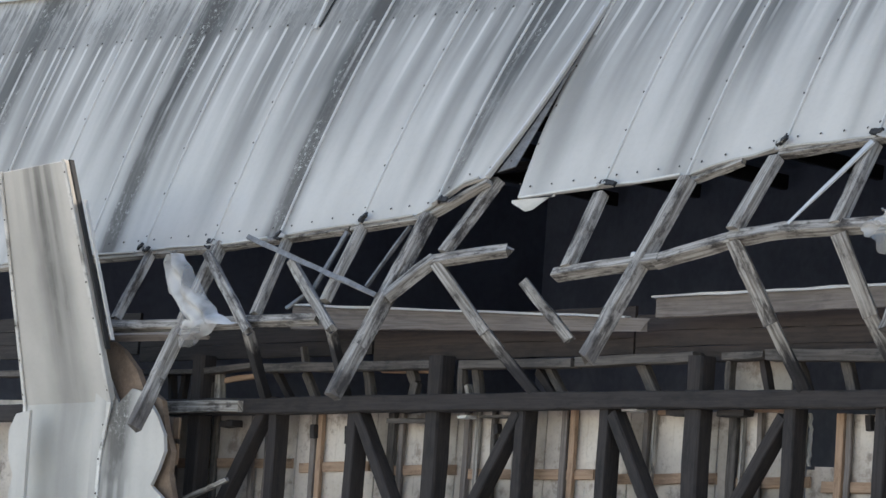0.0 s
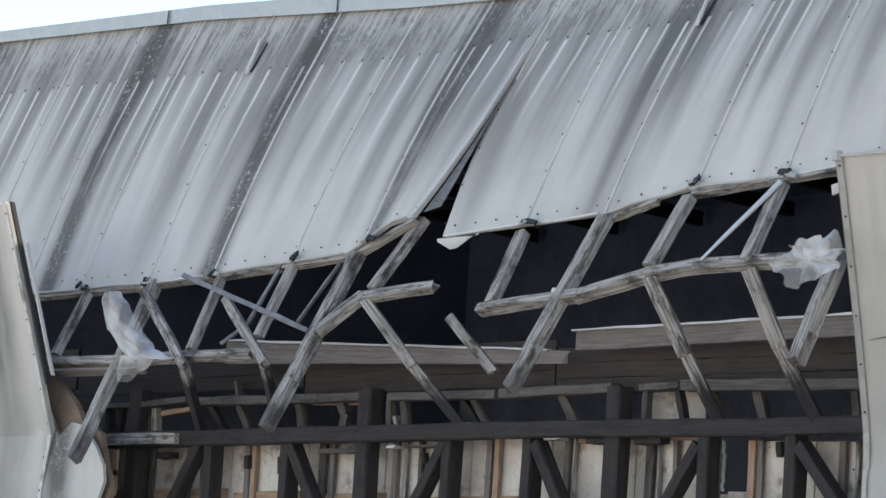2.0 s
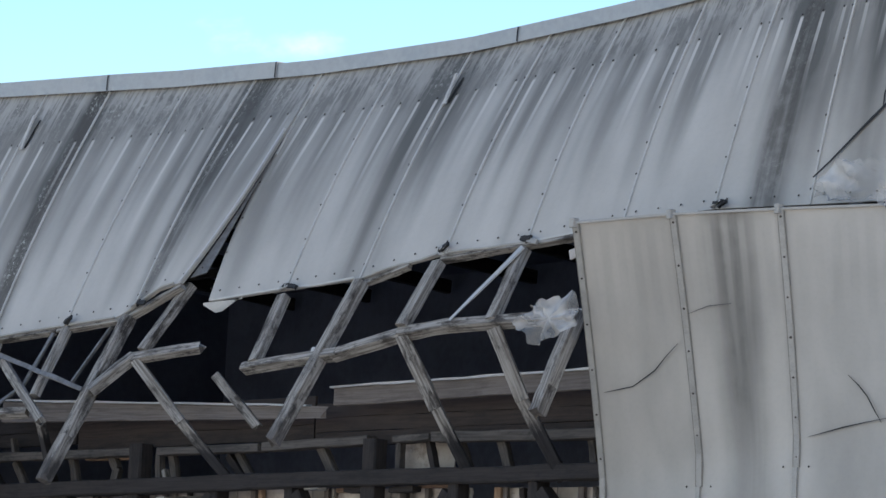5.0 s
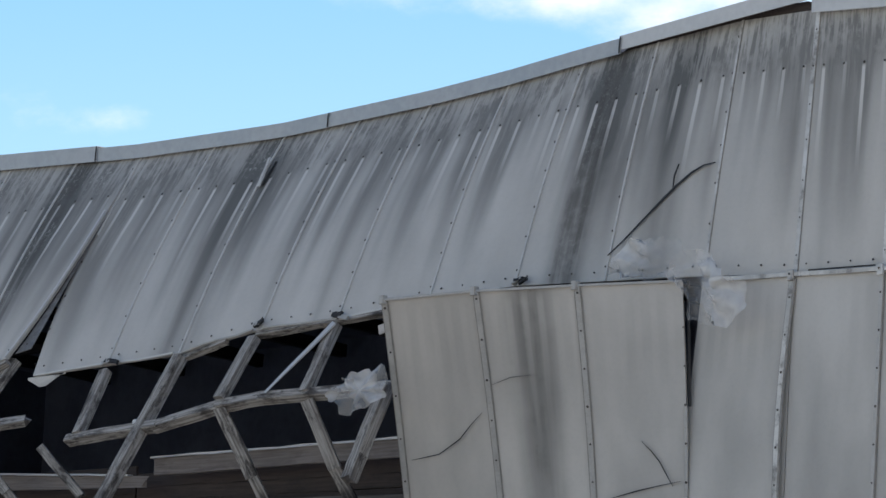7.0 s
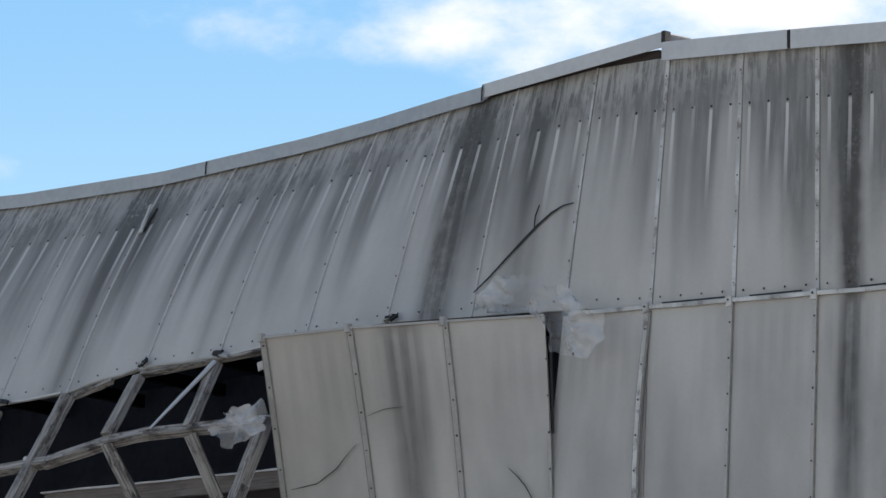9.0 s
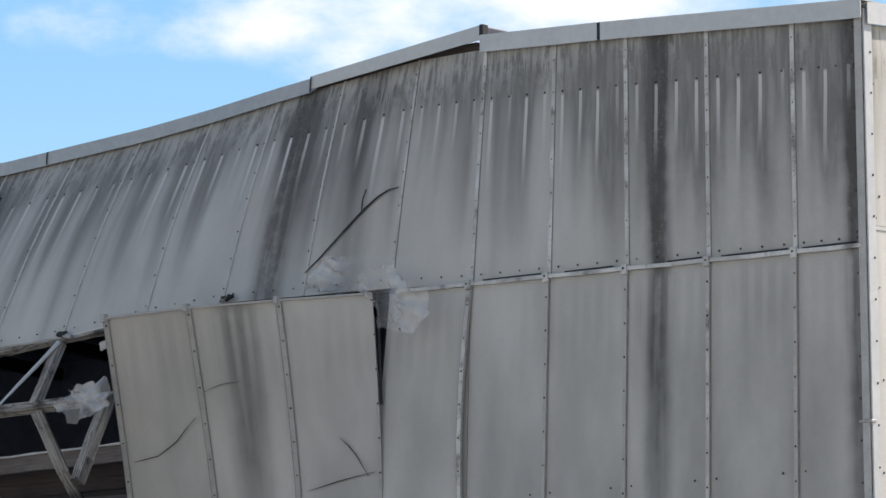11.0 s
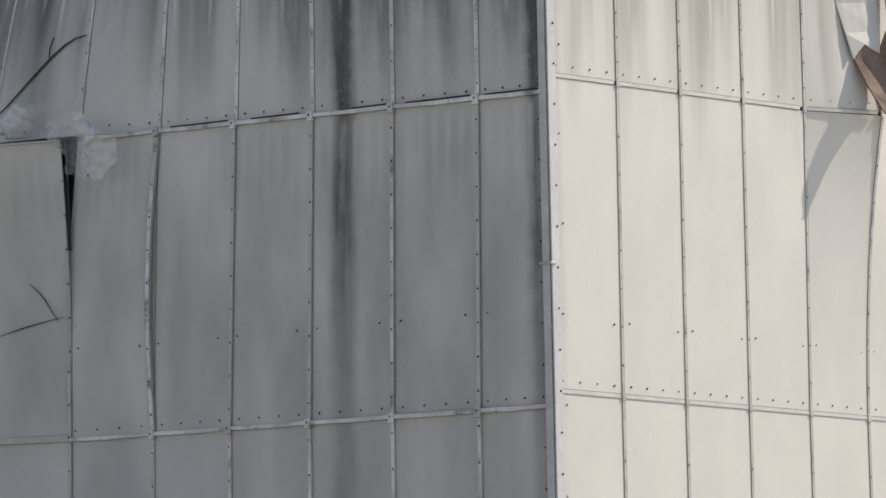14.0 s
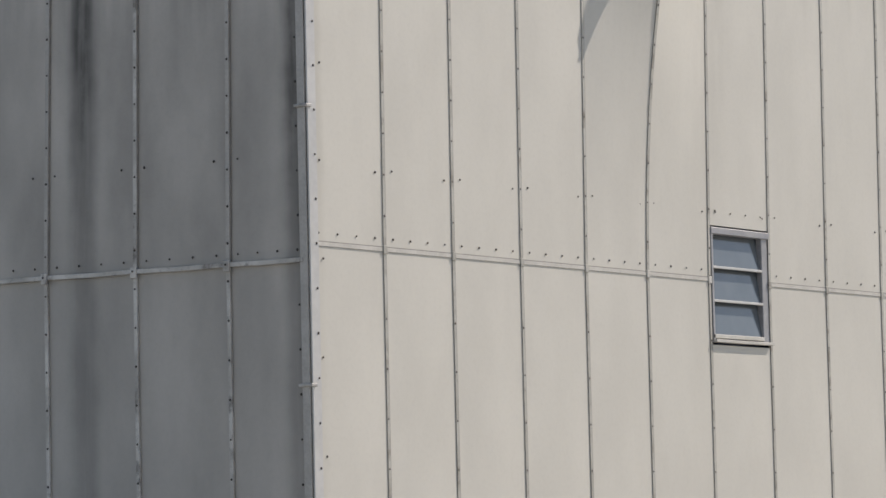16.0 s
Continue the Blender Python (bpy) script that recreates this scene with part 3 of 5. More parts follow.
def ridge_point(s, t):
    p = top_at(-22.2 + 22.1 * s)
    return p + Vector((0, 0.012, -0.12 + (0.19 if -5.9 < p.x < -3.8 else 0.10) * t))


add("ridge_board", sheet(ridge_point, 110, 1, 0.04, lambda s, t: (s * 22, t)), WOOD_BROWN, capping)
for i in range(14):
    x = -20.5 + 1.45 * i
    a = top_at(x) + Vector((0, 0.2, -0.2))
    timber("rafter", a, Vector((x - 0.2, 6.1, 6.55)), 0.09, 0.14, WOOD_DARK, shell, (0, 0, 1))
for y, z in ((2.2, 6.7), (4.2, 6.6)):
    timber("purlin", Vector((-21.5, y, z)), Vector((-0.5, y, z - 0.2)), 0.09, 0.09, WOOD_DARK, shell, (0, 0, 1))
# ---------------------------------------------------------------- east wall
wall_east = thing("wall_east", (0, 4, 0), "sunlit cream sheet-clad wall with metal joint strips and dark screws", "wall", "structure")


def joint_east(y):
    return 5.383 + 0.04 * y


def top_east(y):
    return 6.80 + 0.085 * y


def east_seam(j):
    return float(np.interp(j, (1, 2, 3, 4, 5, 6, 7, 8, 9, 14), (0.785, 1.54, 2.33, 3.12, 3.91, 4.745, 5.60, 6.46, 7.33, 11.6)))


EAST_LEAN = (0.0, 0.02, 0.02, 0.02, 0.045, 0.045, 0.06, 0.055, 0.05, 0.05, 0.05, 0.05, 0.05, 0.05, 0.05, 0.05)


def east_at(j, z):
    """Where joint j stands at height z."""
    y = east_seam(j) if j else 0.0
    return y + EAST_LEAN[j] * min(1.0, max(0.0, (z - LOW_E) / 2.25))


LOW_E = 3.183
WIN = (4.775, 5.595, 2.728, 3.572)
heads = []
for j in range(0, 14):
    y0 = 0.0 if j == 0 else east_seam(j)
    y1 = east_seam(j + 1)
    for row in range(3):
        pieces = [(0.0, 1.0)]

        def ends(y, row=row):
            return ((joint_east(y) + 0.015, top_east(y)), (LOW_E + 0.012, joint_east(y) - 0.015), (0.55, LOW_E - 0.012))[row]

        def fn(s, t, y0=y0, y1=y1, row=row, j=j):
            y = y0 + 0.004 + (y1 - y0 - 0.008) * s
            lo, hi = ends(y)
            if j == 6 and row == 1:
                lo = WIN[3] + 0.02
            if j == 6 and row == 2:
                hi = WIN[2] - 0.03
            b = 0.007 * math.sin(math.pi * s) * math.sin(math.pi * t)
            if j in (4, 5) and row < 2:
                # the joint has buckled outward here
                b += 0.19 * (s if j == 4 else 1 - s) * (t ** 2.2 if row == 1 else (1 - t) ** 2.2)
            z = lo + (hi - lo) * t
            y = east_at(j, z) + 0.004 + (east_at(j + 1, z) - east_at(j, z) - 0.008) * s
            return Vector((b, y, z))

        bm = sheet(fn, 3, 8, 0.022, lambda s, t, y0=y0, y1=y1, row=row: ((1 - 0.05) + (y0 + (y1 - y0) * s) / 0.8 + 0.0, (0, 1.6, 4.0)[row] + (1 - t) * (1.5, 2.2, 2.6)[row]))
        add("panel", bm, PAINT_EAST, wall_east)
    for row, (za, zb) in enumerate(((joint_east(y0) + 0.03, top_east(y0)), (LOW_E + 0.03, joint_east(y0) - 0.03), (0.55, LOW_E - 0.03))):
        if j == 0:
            continue
        b = 0.19 if (j == 5 and row < 2) else 0.0
        pts = [(0.004 + b * (i / 8 if row == 1 else 1 - i / 8) ** 2.2, east_at(j, za + (zb - za) * i / 8), za + (zb - za) * i / 8) for i in range(9)]
        strip = bar("joint_strip", pts, 0.026, 0.006, (0, 1, 0), (1, 0, 0), STRIP_EAST, wall_east)
        bar("gasket", [Vector(p) - Vector((0.003, -0.004, 0)) for p in pts], 0.034, 0.005, (0, 1, 0), (1, 0, 0), GASKET, strip)
        for i in range(7):
            q = Vector(pts[i]).lerp(Vector(pts[i + 1]), 0.7)
            heads.append((q + Vector((0.002, 0, 0)), (1, 0, 0)))
        if row == 1:
            for dy in (-0.09, 0.09):
                heads.append(((0.004, east_at(j, LOW_E + 0.51) + dy, LOW_E + 0.51 + 0.1 * dy), (1, 0, 0)))
    for row, zf in enumerate((joint_east, lambda y: LOW_E)):
        if not (row == 1 and j == 6):
            o0, o1 = (0.19 if (row == 0 and j == 5) else 0.0), (0.19 if (row == 0 and j == 4) else 0.0)
            run = [(0.004 + o0, y0 + 0.02, zf(y0)), (0.004 + (o0 + o1) / 2, (y0 + y1) / 2, zf((y0 + y1) / 2)), (0.004 + o1, y1 - 0.02, zf(y1))]
            strip = bar("joint_strip", run, 0.026, 0.006, (0, 0, 1), (1, 0, 0), CREAM_METAL, wall_east)
            bar("gasket", [Vector(p) - Vector((0.003, 0, -0.003)) for p in run], 0.034, 0.004, (0, 0, 1), (1, 0, 0), GASKET, strip)
            for i in range(4):
                y = y0 + (y1 - y0) * (i + 0.5) / 4
                heads.append(((0.003 + o0 + (o1 - o0) * (i + 0.5) / 4, y, zf(y) + 0.07), (1, 0, 0)))
        if j:
            out = 0.19 if (row == 0 and j == 5) else 0.0
            add("joint_clip", block((0.003 + out, east_at(j, zf(y0)) - 0.02, zf(y0) - 0.03), (0.014 + out, east_at(j, zf(y0)) + 0.02, zf(y0) + 0.024)), CREAM_METAL if j in (5, 6) else STRIP_EAST, wall_east)
    for i in range(4):
        y = y0 + (y1 - y0) * (i + 0.5) / 4
        heads.append(((0.004, y, top_east(y) - 0.42), (1, 0, 0)))
        if j == 6:
            heads.append(((0.004, y, WIN[3] + 0.12), (1, 0, 0)))
for i in range(8):
    heads.append(((0.004, 0.12 + 0.02 * (i % 2), 1.2 + 0.63 * i), (1, 0, 0)))
ob = add("screws", screws(heads, 0.0062), SCREW, wall_east)
ob["kind"] = "stuff"


def east_cap(s, t):
    y = 11.4 * s
    z = top_east(y) - 0.01
    return (0.05, y, z + 0.15 * t / 0.6) if t < 0.6 else (0.05 - (t - 0.6) * 0.8, y, z + 0.15)


east_capping = thing("roof_edge_capping", (0, 5, 6.8), "pale metal capping along the sunlit wall's top", "roof edge", "structure")
add("capping_length", sheet(east_cap, 6, 10, 0.008, lambda s, t: (s, t), smooth=False), CAP_METAL, east_capping)

# window with three louvres in the sunlit wall
window = thing("window_1", (0, 5.17, 3.15), "aluminium louvre window with three dusty glass blades", "window", "structure")
y0, y1, z0, z1 = WIN
zm, ym = (z0 + z1) / 2, (y0 + y1) / 2
bar("window_frame", [(-0.02, y0 + 0.012, z0), (-0.02, y0 + 0.012, zm), (-0.02, y0 + 0.012, z1)], 0.026, 0.06, (0, 1, 0), (1, 0, 0), FRAME_METAL, window)
bar("window_frame", [(-0.025, y1 - 0.05, z0), (-0.025, y1 - 0.05, zm), (-0.025, y1 - 0.05, z1)], 0.085, 0.05, (0, 1, 0), (1, 0, 0), FRAME_METAL, window)
bar("window_frame", [(-0.015, y0, z1 - 0.02), (-0.015, ym, z1 - 0.02), (-0.015, y1, z1 - 0.02)], 0.05, 0.06, (0, 0, 1), (1, 0, 0), FRAME_METAL, window)
bar("window_sill", [(0.012, y0, z0), (0.012, ym, z0 - 0.002), (0.012, y1, z0)], 0.022, 0.05, (0, 0, 1), (1, 0, 0), CREAM_METAL, window)
bar("window_sill", [(-0.005, y0, z0 + 0.035), (-0.005, ym, z0 + 0.035), (-0.005, y1 - 0.1, z0 + 0.035)], 0.03, 0.03, (0, 0, 1), (1, 0, 0), CREAM_METAL, window)
step = (z1 - z0 - 0.09) / 3
for i in range(3):
    za = z0 + 0.05 + i * step
    pane = add("pane", sheet(lambda s, t: (-0.015 - 0.045 * t, y0 + 0.025 + (y1 - y0 - 0.11) * s, za + (step + 0.008) * t), 1, 1, 0.006, lambda s, t: (s, t), smooth=False), GLASS, window)
    if i:
        bar("louvre_rail", [(-0.008, y0 + 0.025, za), (-0.008, y1 - 0.09, za)], 0.018, 0.02, (0, 0, 1), (1, 0, 0), CAP_METAL, pane, "bright metal rail along the blade")

# torn, curled sheet high on the sunlit wall
flap = thing("torn_sheet", (0.2, 3.8, 6.2), "torn cream cladding sheet curled outward with its brown backing showing", "cladding sheet")


def ragged(name, corners, thick, material, parent, label=""):
    """A piece of sheet with a torn outline, thick metres deep."""
    bm = bmesh.new()
    uvl = bm.loops.layers.uv.new("UVMap")
    vs = [bm.verts.new(c) for c in corners]
    f = bm.faces.new(vs)
    f.normal_update()
    nrm = f.normal.copy()
    ext = bmesh.ops.extrude_face_region(bm, geom=[f])
    for v in ext["geom"]:
        if isinstance(v, bmesh.types.BMVert):
            v.co -= nrm * thick
    bmesh.ops.triangulate(bm, faces=bm.faces[:])
    for fc in bm.faces:
        for lp in fc.loops:
            lp[uvl].uv = (1 + lp.vert.co.y / 0.8, top_east(3.6) - lp.vert.co.z)
    return add(name, bm, material, parent, label)


ragged("sheet_face", [(0.03, 3.52, 7.1), (0.03, 3.606, 6.387), (0.075, 3.662, 6.152), (0.113, 3.708, 5.951), (0.125, 3.763, 6.017), (0.14, 3.829, 6.08), (0.155, 3.905, 6.049), (0.175, 3.982, 6.022), (0.15, 4.032, 6.215), (0.12, 4.092, 6.445), (0.06, 4.15, 7.12)], 0.012, PAINT_EAST, flap)
ragged("backing", [(0.105, 3.73, 5.95), (0.22, 3.74, 5.72), (0.33, 3.79, 5.51), (0.36, 3.87, 5.49), (0.385, 3.92, 5.49), (0.25, 4.045, 5.853), (0.19, 4.058, 6.21), (0.16, 4.0, 6.05), (0.13, 3.85, 6.1)], 0.015, CORE, flap, "brown foam backing of the torn sheet")
ragged("side_strip", [(0.06, 4.12, 7.12), (0.19, 4.077, 6.433), (0.29, 4.0, 5.94), (0.395, 3.92, 5.485), (0.405, 3.985, 5.505), (0.30, 4.13, 5.999), (0.19, 4.285, 6.463), (0.06, 4.4, 7.12)], 0.015, PAINT_EAST, flap, "bright folded strip of painted sheet")

# ---------------------------------------------------------------- lower frame behind the torn-off cladding
frame_low = thing("wall_frame", (-11, -1, 2), "near-black timber post-and-beam frame with diagonal braces", "timber frame")


def w(x, z, c=0.3):
    return Vector((x, bent(x, c), z))


OUT = Vector((0.2, -1, 0)).normalized()
POSTS = [-17.6, -16.5, -15.5, -14.6, -13.69, -12.82, -11.98, -11.10, -10.31, -9.52, -8.69, -7.95, -7.15]
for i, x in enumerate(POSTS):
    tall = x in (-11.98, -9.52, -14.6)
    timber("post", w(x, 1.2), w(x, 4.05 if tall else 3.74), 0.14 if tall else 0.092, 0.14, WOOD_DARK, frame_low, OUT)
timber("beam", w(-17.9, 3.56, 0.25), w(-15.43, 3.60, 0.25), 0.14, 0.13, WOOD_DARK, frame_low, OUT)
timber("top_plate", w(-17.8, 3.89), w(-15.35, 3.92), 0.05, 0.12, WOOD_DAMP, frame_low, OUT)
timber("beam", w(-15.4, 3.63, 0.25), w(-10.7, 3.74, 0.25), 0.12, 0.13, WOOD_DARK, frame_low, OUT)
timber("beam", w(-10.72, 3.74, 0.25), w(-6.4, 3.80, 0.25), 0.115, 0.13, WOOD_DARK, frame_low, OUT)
for xa, za, xb, zb, thick in ((-15.3, 3.92, -14.6, 3.93, 0.035), (-14.58, 3.93, -14.0, 3.975, 0.045), (-13.93, 3.955, -12.05, 3.985, 0.065),
                              (-11.75, 3.985, -10.66, 4.0, 0.06), (-10.62, 4.005, -9.55, 4.045, 0.065), (-9.3, 4.045, -8.95, 4.06, 0.05), (-8.93, 4.055, -6.4, 4.06, 0.075)):
    timber("top_plate", w(xa, za), w(xb, zb), thick, 0.12, WOOD_DAMP, frame_low, OUT)
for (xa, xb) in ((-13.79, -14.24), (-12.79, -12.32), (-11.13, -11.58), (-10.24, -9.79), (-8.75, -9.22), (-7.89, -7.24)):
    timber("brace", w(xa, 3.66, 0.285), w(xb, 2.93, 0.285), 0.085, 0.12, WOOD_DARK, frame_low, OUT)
timber("rail", w(-15.2, 3.63, 0.16), w(-13.95, 3.66, 0.16), 0.085, 0.05, WOOD, frame_low, OUT, label="pale split rail nailed across the beam")
# short studs left between the plate and the beam, some of them snapped
for xa, za, xb, zb, wide, wood in ((-15.06, 3.92, -15.03, 3.66, 0.05, WOOD_DARK), (-14.90, 3.92, -14.93, 3.66, 0.05, WOOD_DARK), (-14.57, 3.92, -14.55, 3.66, 0.04, WOOD_DAMP),
                                   (-14.49, 3.92, -14.46, 3.66, 0.07, WOOD), (-13.55, 4.12, -13.50, 3.98, 0.03, WOOD_DAMP), (-13.50, 3.93, -13.33, 3.68, 0.06, WOOD_DAMP),
                                   (-13.84, 3.94, -13.62, 3.70, 0.05, WOOD_DARK), (-12.83, 3.96, -12.75, 3.70, 0.065, WOOD_DAMP), (-12.37, 3.97, -12.31, 3.86, 0.07, WOOD_DAMP),
                                   (-12.30, 3.87, -12.35, 3.70, 0.075, WOOD_DAMP), (-11.84, 3.97, -11.82, 3.72, 0.05, WOOD_DAMP), (-11.77, 3.85, -11.71, 3.72, 0.035, WOOD),
                                   (-11.70, 3.97, -11.63, 3.72, 0.06, WOOD_DAMP), (-11.08, 3.95, -10.89, 3.76, 0.06, WOOD_DARK), (-10.98, 3.97, -10.80, 3.76, 0.05, WOOD_DAMP),
                                   (-10.12, 4.01, -9.95, 3.76, 0.08, WOOD_DAMP), (-9.33, 4.03, -9.33, 3.78, 0.05, WOOD_DAMP), (-9.05, 4.04, -8.97, 3.78, 0.05, WOOD_DARK),
                                   (-8.76, 4.02, -8.64, 3.78, 0.07, WOOD_DAMP), (-8.37, 4.05, -8.27, 3.78, 0.075, WOOD_DAMP), (-7.55, 4.05, -7.50, 3.78, 0.06, WOOD_DAMP)):
    timber("short_stud", w(xa, za, 0.36), w(xb, zb, 0.36), wide, 0.06, wood, frame_low, OUT)
# packing and wedges under the beam
for xa, xb, z, thick, wood in ((-12.5, -11.98, 3.585, 0.03, WOOD_DAMP), (-11.77, -11.68, 3.615, 0.02, CAP_METAL), (-11.55, -11.2, 3.625, 0.018, WOOD_DAMP),
                              (-10.2, -10.06, 3.685, 0.016, CAP_METAL), (-9.8, -9.5, 3.675, 0.035, WOOD_DARK), (-9.35, -9.12, 3.675, 0.04, WOOD_DARK), (-14.35, -14.2, 3.53, 0.05, WOOD_DARK)):
    timber("packing", w(xa, z, 0.33), w(xb, z + 0.01, 0.33), thick, 0.1, wood, frame_low, OUT)
for x, z, long in ((-13.42, 3.50, 0.10), (-13.04, 3.48, 0.13), (-11.5, 3.55, 0.07), (-8.19, 3.64, 0.1), (-11.28, 3.1, 0.12)):
    timber("cleat", w(x, z + long / 2, 0.40), w(x + 0.01, z - long / 2, 0.40), 0.045, 0.05, WOOD_DARK, frame_low, OUT)

lining = thing("wall_lining", (-11, -0.8, 2), "off-white inner wall lining boards seen from behind, with pine battens", "wall lining", "structure")
for i, (xa, xb) in enumerate(zip(POSTS, POSTS[1:])):
    for q in range(2):
        a, b = xa + (xb - xa) * q / 2 + (0.006 if q == 0 else 0.0008), xa + (xb - xa) * (q + 1) / 2 - (0.006 if q else 0.0008)
        lo, hi = 1.2, 3.70
        if xa == -8.69 and q == 0:
            add("lining_board", sheet(lambda s, t: w(-8.49 + 0.17 * s, lo + (hi - lo) * t, 0.47), 1, 2, 0.012, lambda s, t: (s, t), smooth=False), LINING, lining)
            b, hi = -8.492, 3.36
        if xa == -9.52 and q == 1:
            b = -8.77
        add("lining_board", sheet(lambda s, t: w(a + (b - a) * s, lo + (hi - lo) * t, 0.47), 1, 2, 0.012, lambda s, t: (s, t), smooth=False), LINING, lining)
    if xa == -9.52:
        add("lining_board", sheet(lambda s, t: w(xa + 0.1 + 0.5 * s, 3.78 + 0.26 * t, 0.47), 1, 1, 0.012, lambda s, t: (s, t), smooth=False), LINING, lining)
add("lining_board", sheet(lambda s, t: w(-8.755 + 0.14 * s, 1.2 + 2.14 * t, 0.475), 1, 2, 0.012, lambda s, t: (s, t), smooth=False), LINING, lining)
bar("broken_edge", [w(-8.725 + random.uniform(-0.012, 0.012), 3.36 + 0.034 * i, 0.455) for i in range(11)], 0.02, 0.02, (1, 0.2, 0), OUT, CAP_METAL, lining)
for x, wide, wood in ((-15.05, 0.05, BOARD), (-14.58, 0.06, WOOD_DAMP), (-14.13, 0.05, BOARD), (-13.97, 0.03, BOARD), (-13.44, 0.05, BOARD), (-13.37, 0.05, WOOD_FRESH), (-12.60, 0.07, WOOD_DAMP),
                      (-12.44, 0.05, BOARD), (-12.08, 0.05, BOARD), (-11.77, 0.05, BOARD), (-11.66, 0.035, WOOD), (-11.50, 0.04, WOOD_DAMP), (-11.28, 0.035, WOOD), (-10.81, 0.05, BOARD), (-10.73, 0.05, WOOD_FRESH),
                      (-10.05, 0.045, BOARD), (-9.98, 0.02, WOOD), (-9.28, 0.07, WOOD_DAMP), (-9.20, 0.02, WOOD), (-9.05, 0.045, BOARD), (-8.38, 0.06, WOOD_FRESH), (-8.31, 0.04, BOARD), (-7.62, 0.06, BOARD), (-7.5, 0.03, WOOD)):
    x -= 0.055 if x > -12.5 else 0.0
    timber("batten", w(x, 1.4, 0.44), w(x - 0.02, 3.70, 0.44), wide, 0.035, wood, lining, OUT)
for xa, xb in ((-15.2, -13.7), (-13.62, -12.86), (-12.7, -11.95), (-11.85, -10.6), (-10.5, -9.5), (-9.4, -8.7), (-8.6, -7.2)):
    timber("batten", w(xa, 3.23, 0.455), w(xb, 3.26, 0.455), 0.07, 0.02, WOOD_FRESH, lining, OUT)
timber("batten", w(-12.72, 3.955, 0.40), w(-12.1, 3.96, 0.40), 0.04, 0.03, WOOD_FRESH, lining, OUT)
timber("batten", w(-14.42, 3.87, 0.36), w(-14.0, 3.91, 0.36), 0.04, 0.03, WOOD_FRESH, lining, OUT)
timber("batten", w(-10.0, 3.685, 0.42), w(-9.72, 3.69, 0.42), 0.035, 0.03, WOOD_FRESH, lining, OUT)
timber("batten", w(-9.2, 3.71, 0.42), w(-8.8, 3.715, 0.42), 0.03, 0.02, WOOD_FRESH, lining, OUT)
for z0, z1 in ((3.4, 3.56), (3.2, 3.36)):
    timber("batten", w(-14.62, z0, 0.12), w(-14.62, z1, 0.12), 0.07, 0.02, WOOD_FRESH, lining, OUT)

stick = thing("loose_stick", (-14.1, -1.85, 3.0), "pale broken stick leaning across the frame", "stick")
timber("stick_length", (-14.38, -1.95, 2.91), (-13.81, -1.84, 3.10), 0.035, 0.03, WOOD, stick, OUT, split=0.02)
fascia = thing("fascia_boarding", (-11, -0.8, 4.2), "damp brown horizontal boarding above the frame, left planks toned dark for shade", "boarding", "structure")
for z in (4.10, 4.21, 4.32):
    for xa, xb in ((-18.2, -15.63), (-15.6, -12.9), (-12.88, -10.3), (-10.28, -6.3)):
        # left planks take the darkest wood to paint the shade under the rail
        timber("plank", w(xa, z - 0.03, 0.45), w(xb, z + 0.03, 0.45), 0.108, 0.03, WOOD_DARK if xb < -12 else WOOD_BROWN, fascia, OUT)

shelf = thing("loose_board", (-11.6, -1.1, 4.3), "long greyish board lying loose along the frame's top", "board", group="loose boards on the frame")
plank = timber("plank", w(-13.5, 4.325, 0.22), w(-9.95, 4.25, 0.22), 0.17, 0.05, BOARD, shelf, OUT, taper=0.5, split=0.06)
timber("edging", w(-13.5, 4.42, 0.20), w(-10.1, 4.305, 0.20), 0.014, 0.06, CAP_METAL, plank, OUT, label="pale top edge")
shelf = thing("loose_board", (-8.5, -0.5, 4.4), "wide greyish board with a pale top edge lying along the frame", "board", group="loose boards on the frame")
plank = timber("plank", w(-9.85, 4.36, 0.22), w(-6.6, 4.455, 0.22), 0.135, 0.05, BOARD, shelf, OUT)
timber("edging", w(-9.87, 4.433, 0.20), w(-6.6, 4.528, 0.20), 0.016, 0.06, CAP_METAL, plank, OUT, label="pale top edge")

# ---------------------------------------------------------------- buckled upper frame
LEAN = Vector((0, -0.88, 0.47))
upper = thing("buckled_wall_frame", (-11, -1.4, 4.4), "weathered grey studs and rail kicked outward below the torn cladding", "timber frame")


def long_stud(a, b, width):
    """A broken stud whose lower end has the shade painted into its colour."""
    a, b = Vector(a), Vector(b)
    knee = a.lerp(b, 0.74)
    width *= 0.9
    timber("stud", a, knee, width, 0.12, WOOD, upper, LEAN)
    timber("stud", knee, b, width, 0.12, SHADED_SOFT, upper, LEAN, split=0.02, label="broken stud end with painted shade")


timber("stud", (-15.02, -2, 4.84), (-14.95, -2.3, 4.28), 0.10, 0.08, WOOD, upper, LEAN)
long_stud((-14.19, -1.85, 4.87), (-13.90, -2.59, 3.43), 0.13)
timber("stud", (-13.41, -1.7, 4.89), (-13.23, -2.02, 4.29), 0.09, 0.08, WOOD, upper, LEAN)
timber("stud", (-12.55, -1.57, 4.95), (-12.48, -1.87, 4.38), 0.10, 0.08, WOOD, upper, LEAN)
long_stud((-11.86, -1.43, 5.01), (-11.75, -2.16, 3.68), 0.15)
timber("stud", (-11.38, -1.18, 5.27), (-11.46, -1.53, 4.72), 0.12, 0.09, WOOD, upper, LEAN)
timber("stud", (-10.23, -1.08, 5.11), (-10.12, -1.38, 4.58), 0.12, 0.09, WOOD, upper, LEAN)
long_stud((-9.42, -0.95, 5.18), (-9.45, -1.63, 3.94), 0.14)
timber("stud", (-8.69, -0.79, 5.29), (-8.67, -1.1, 4.79), 0.12, 0.09, WOOD, upper, LEAN)
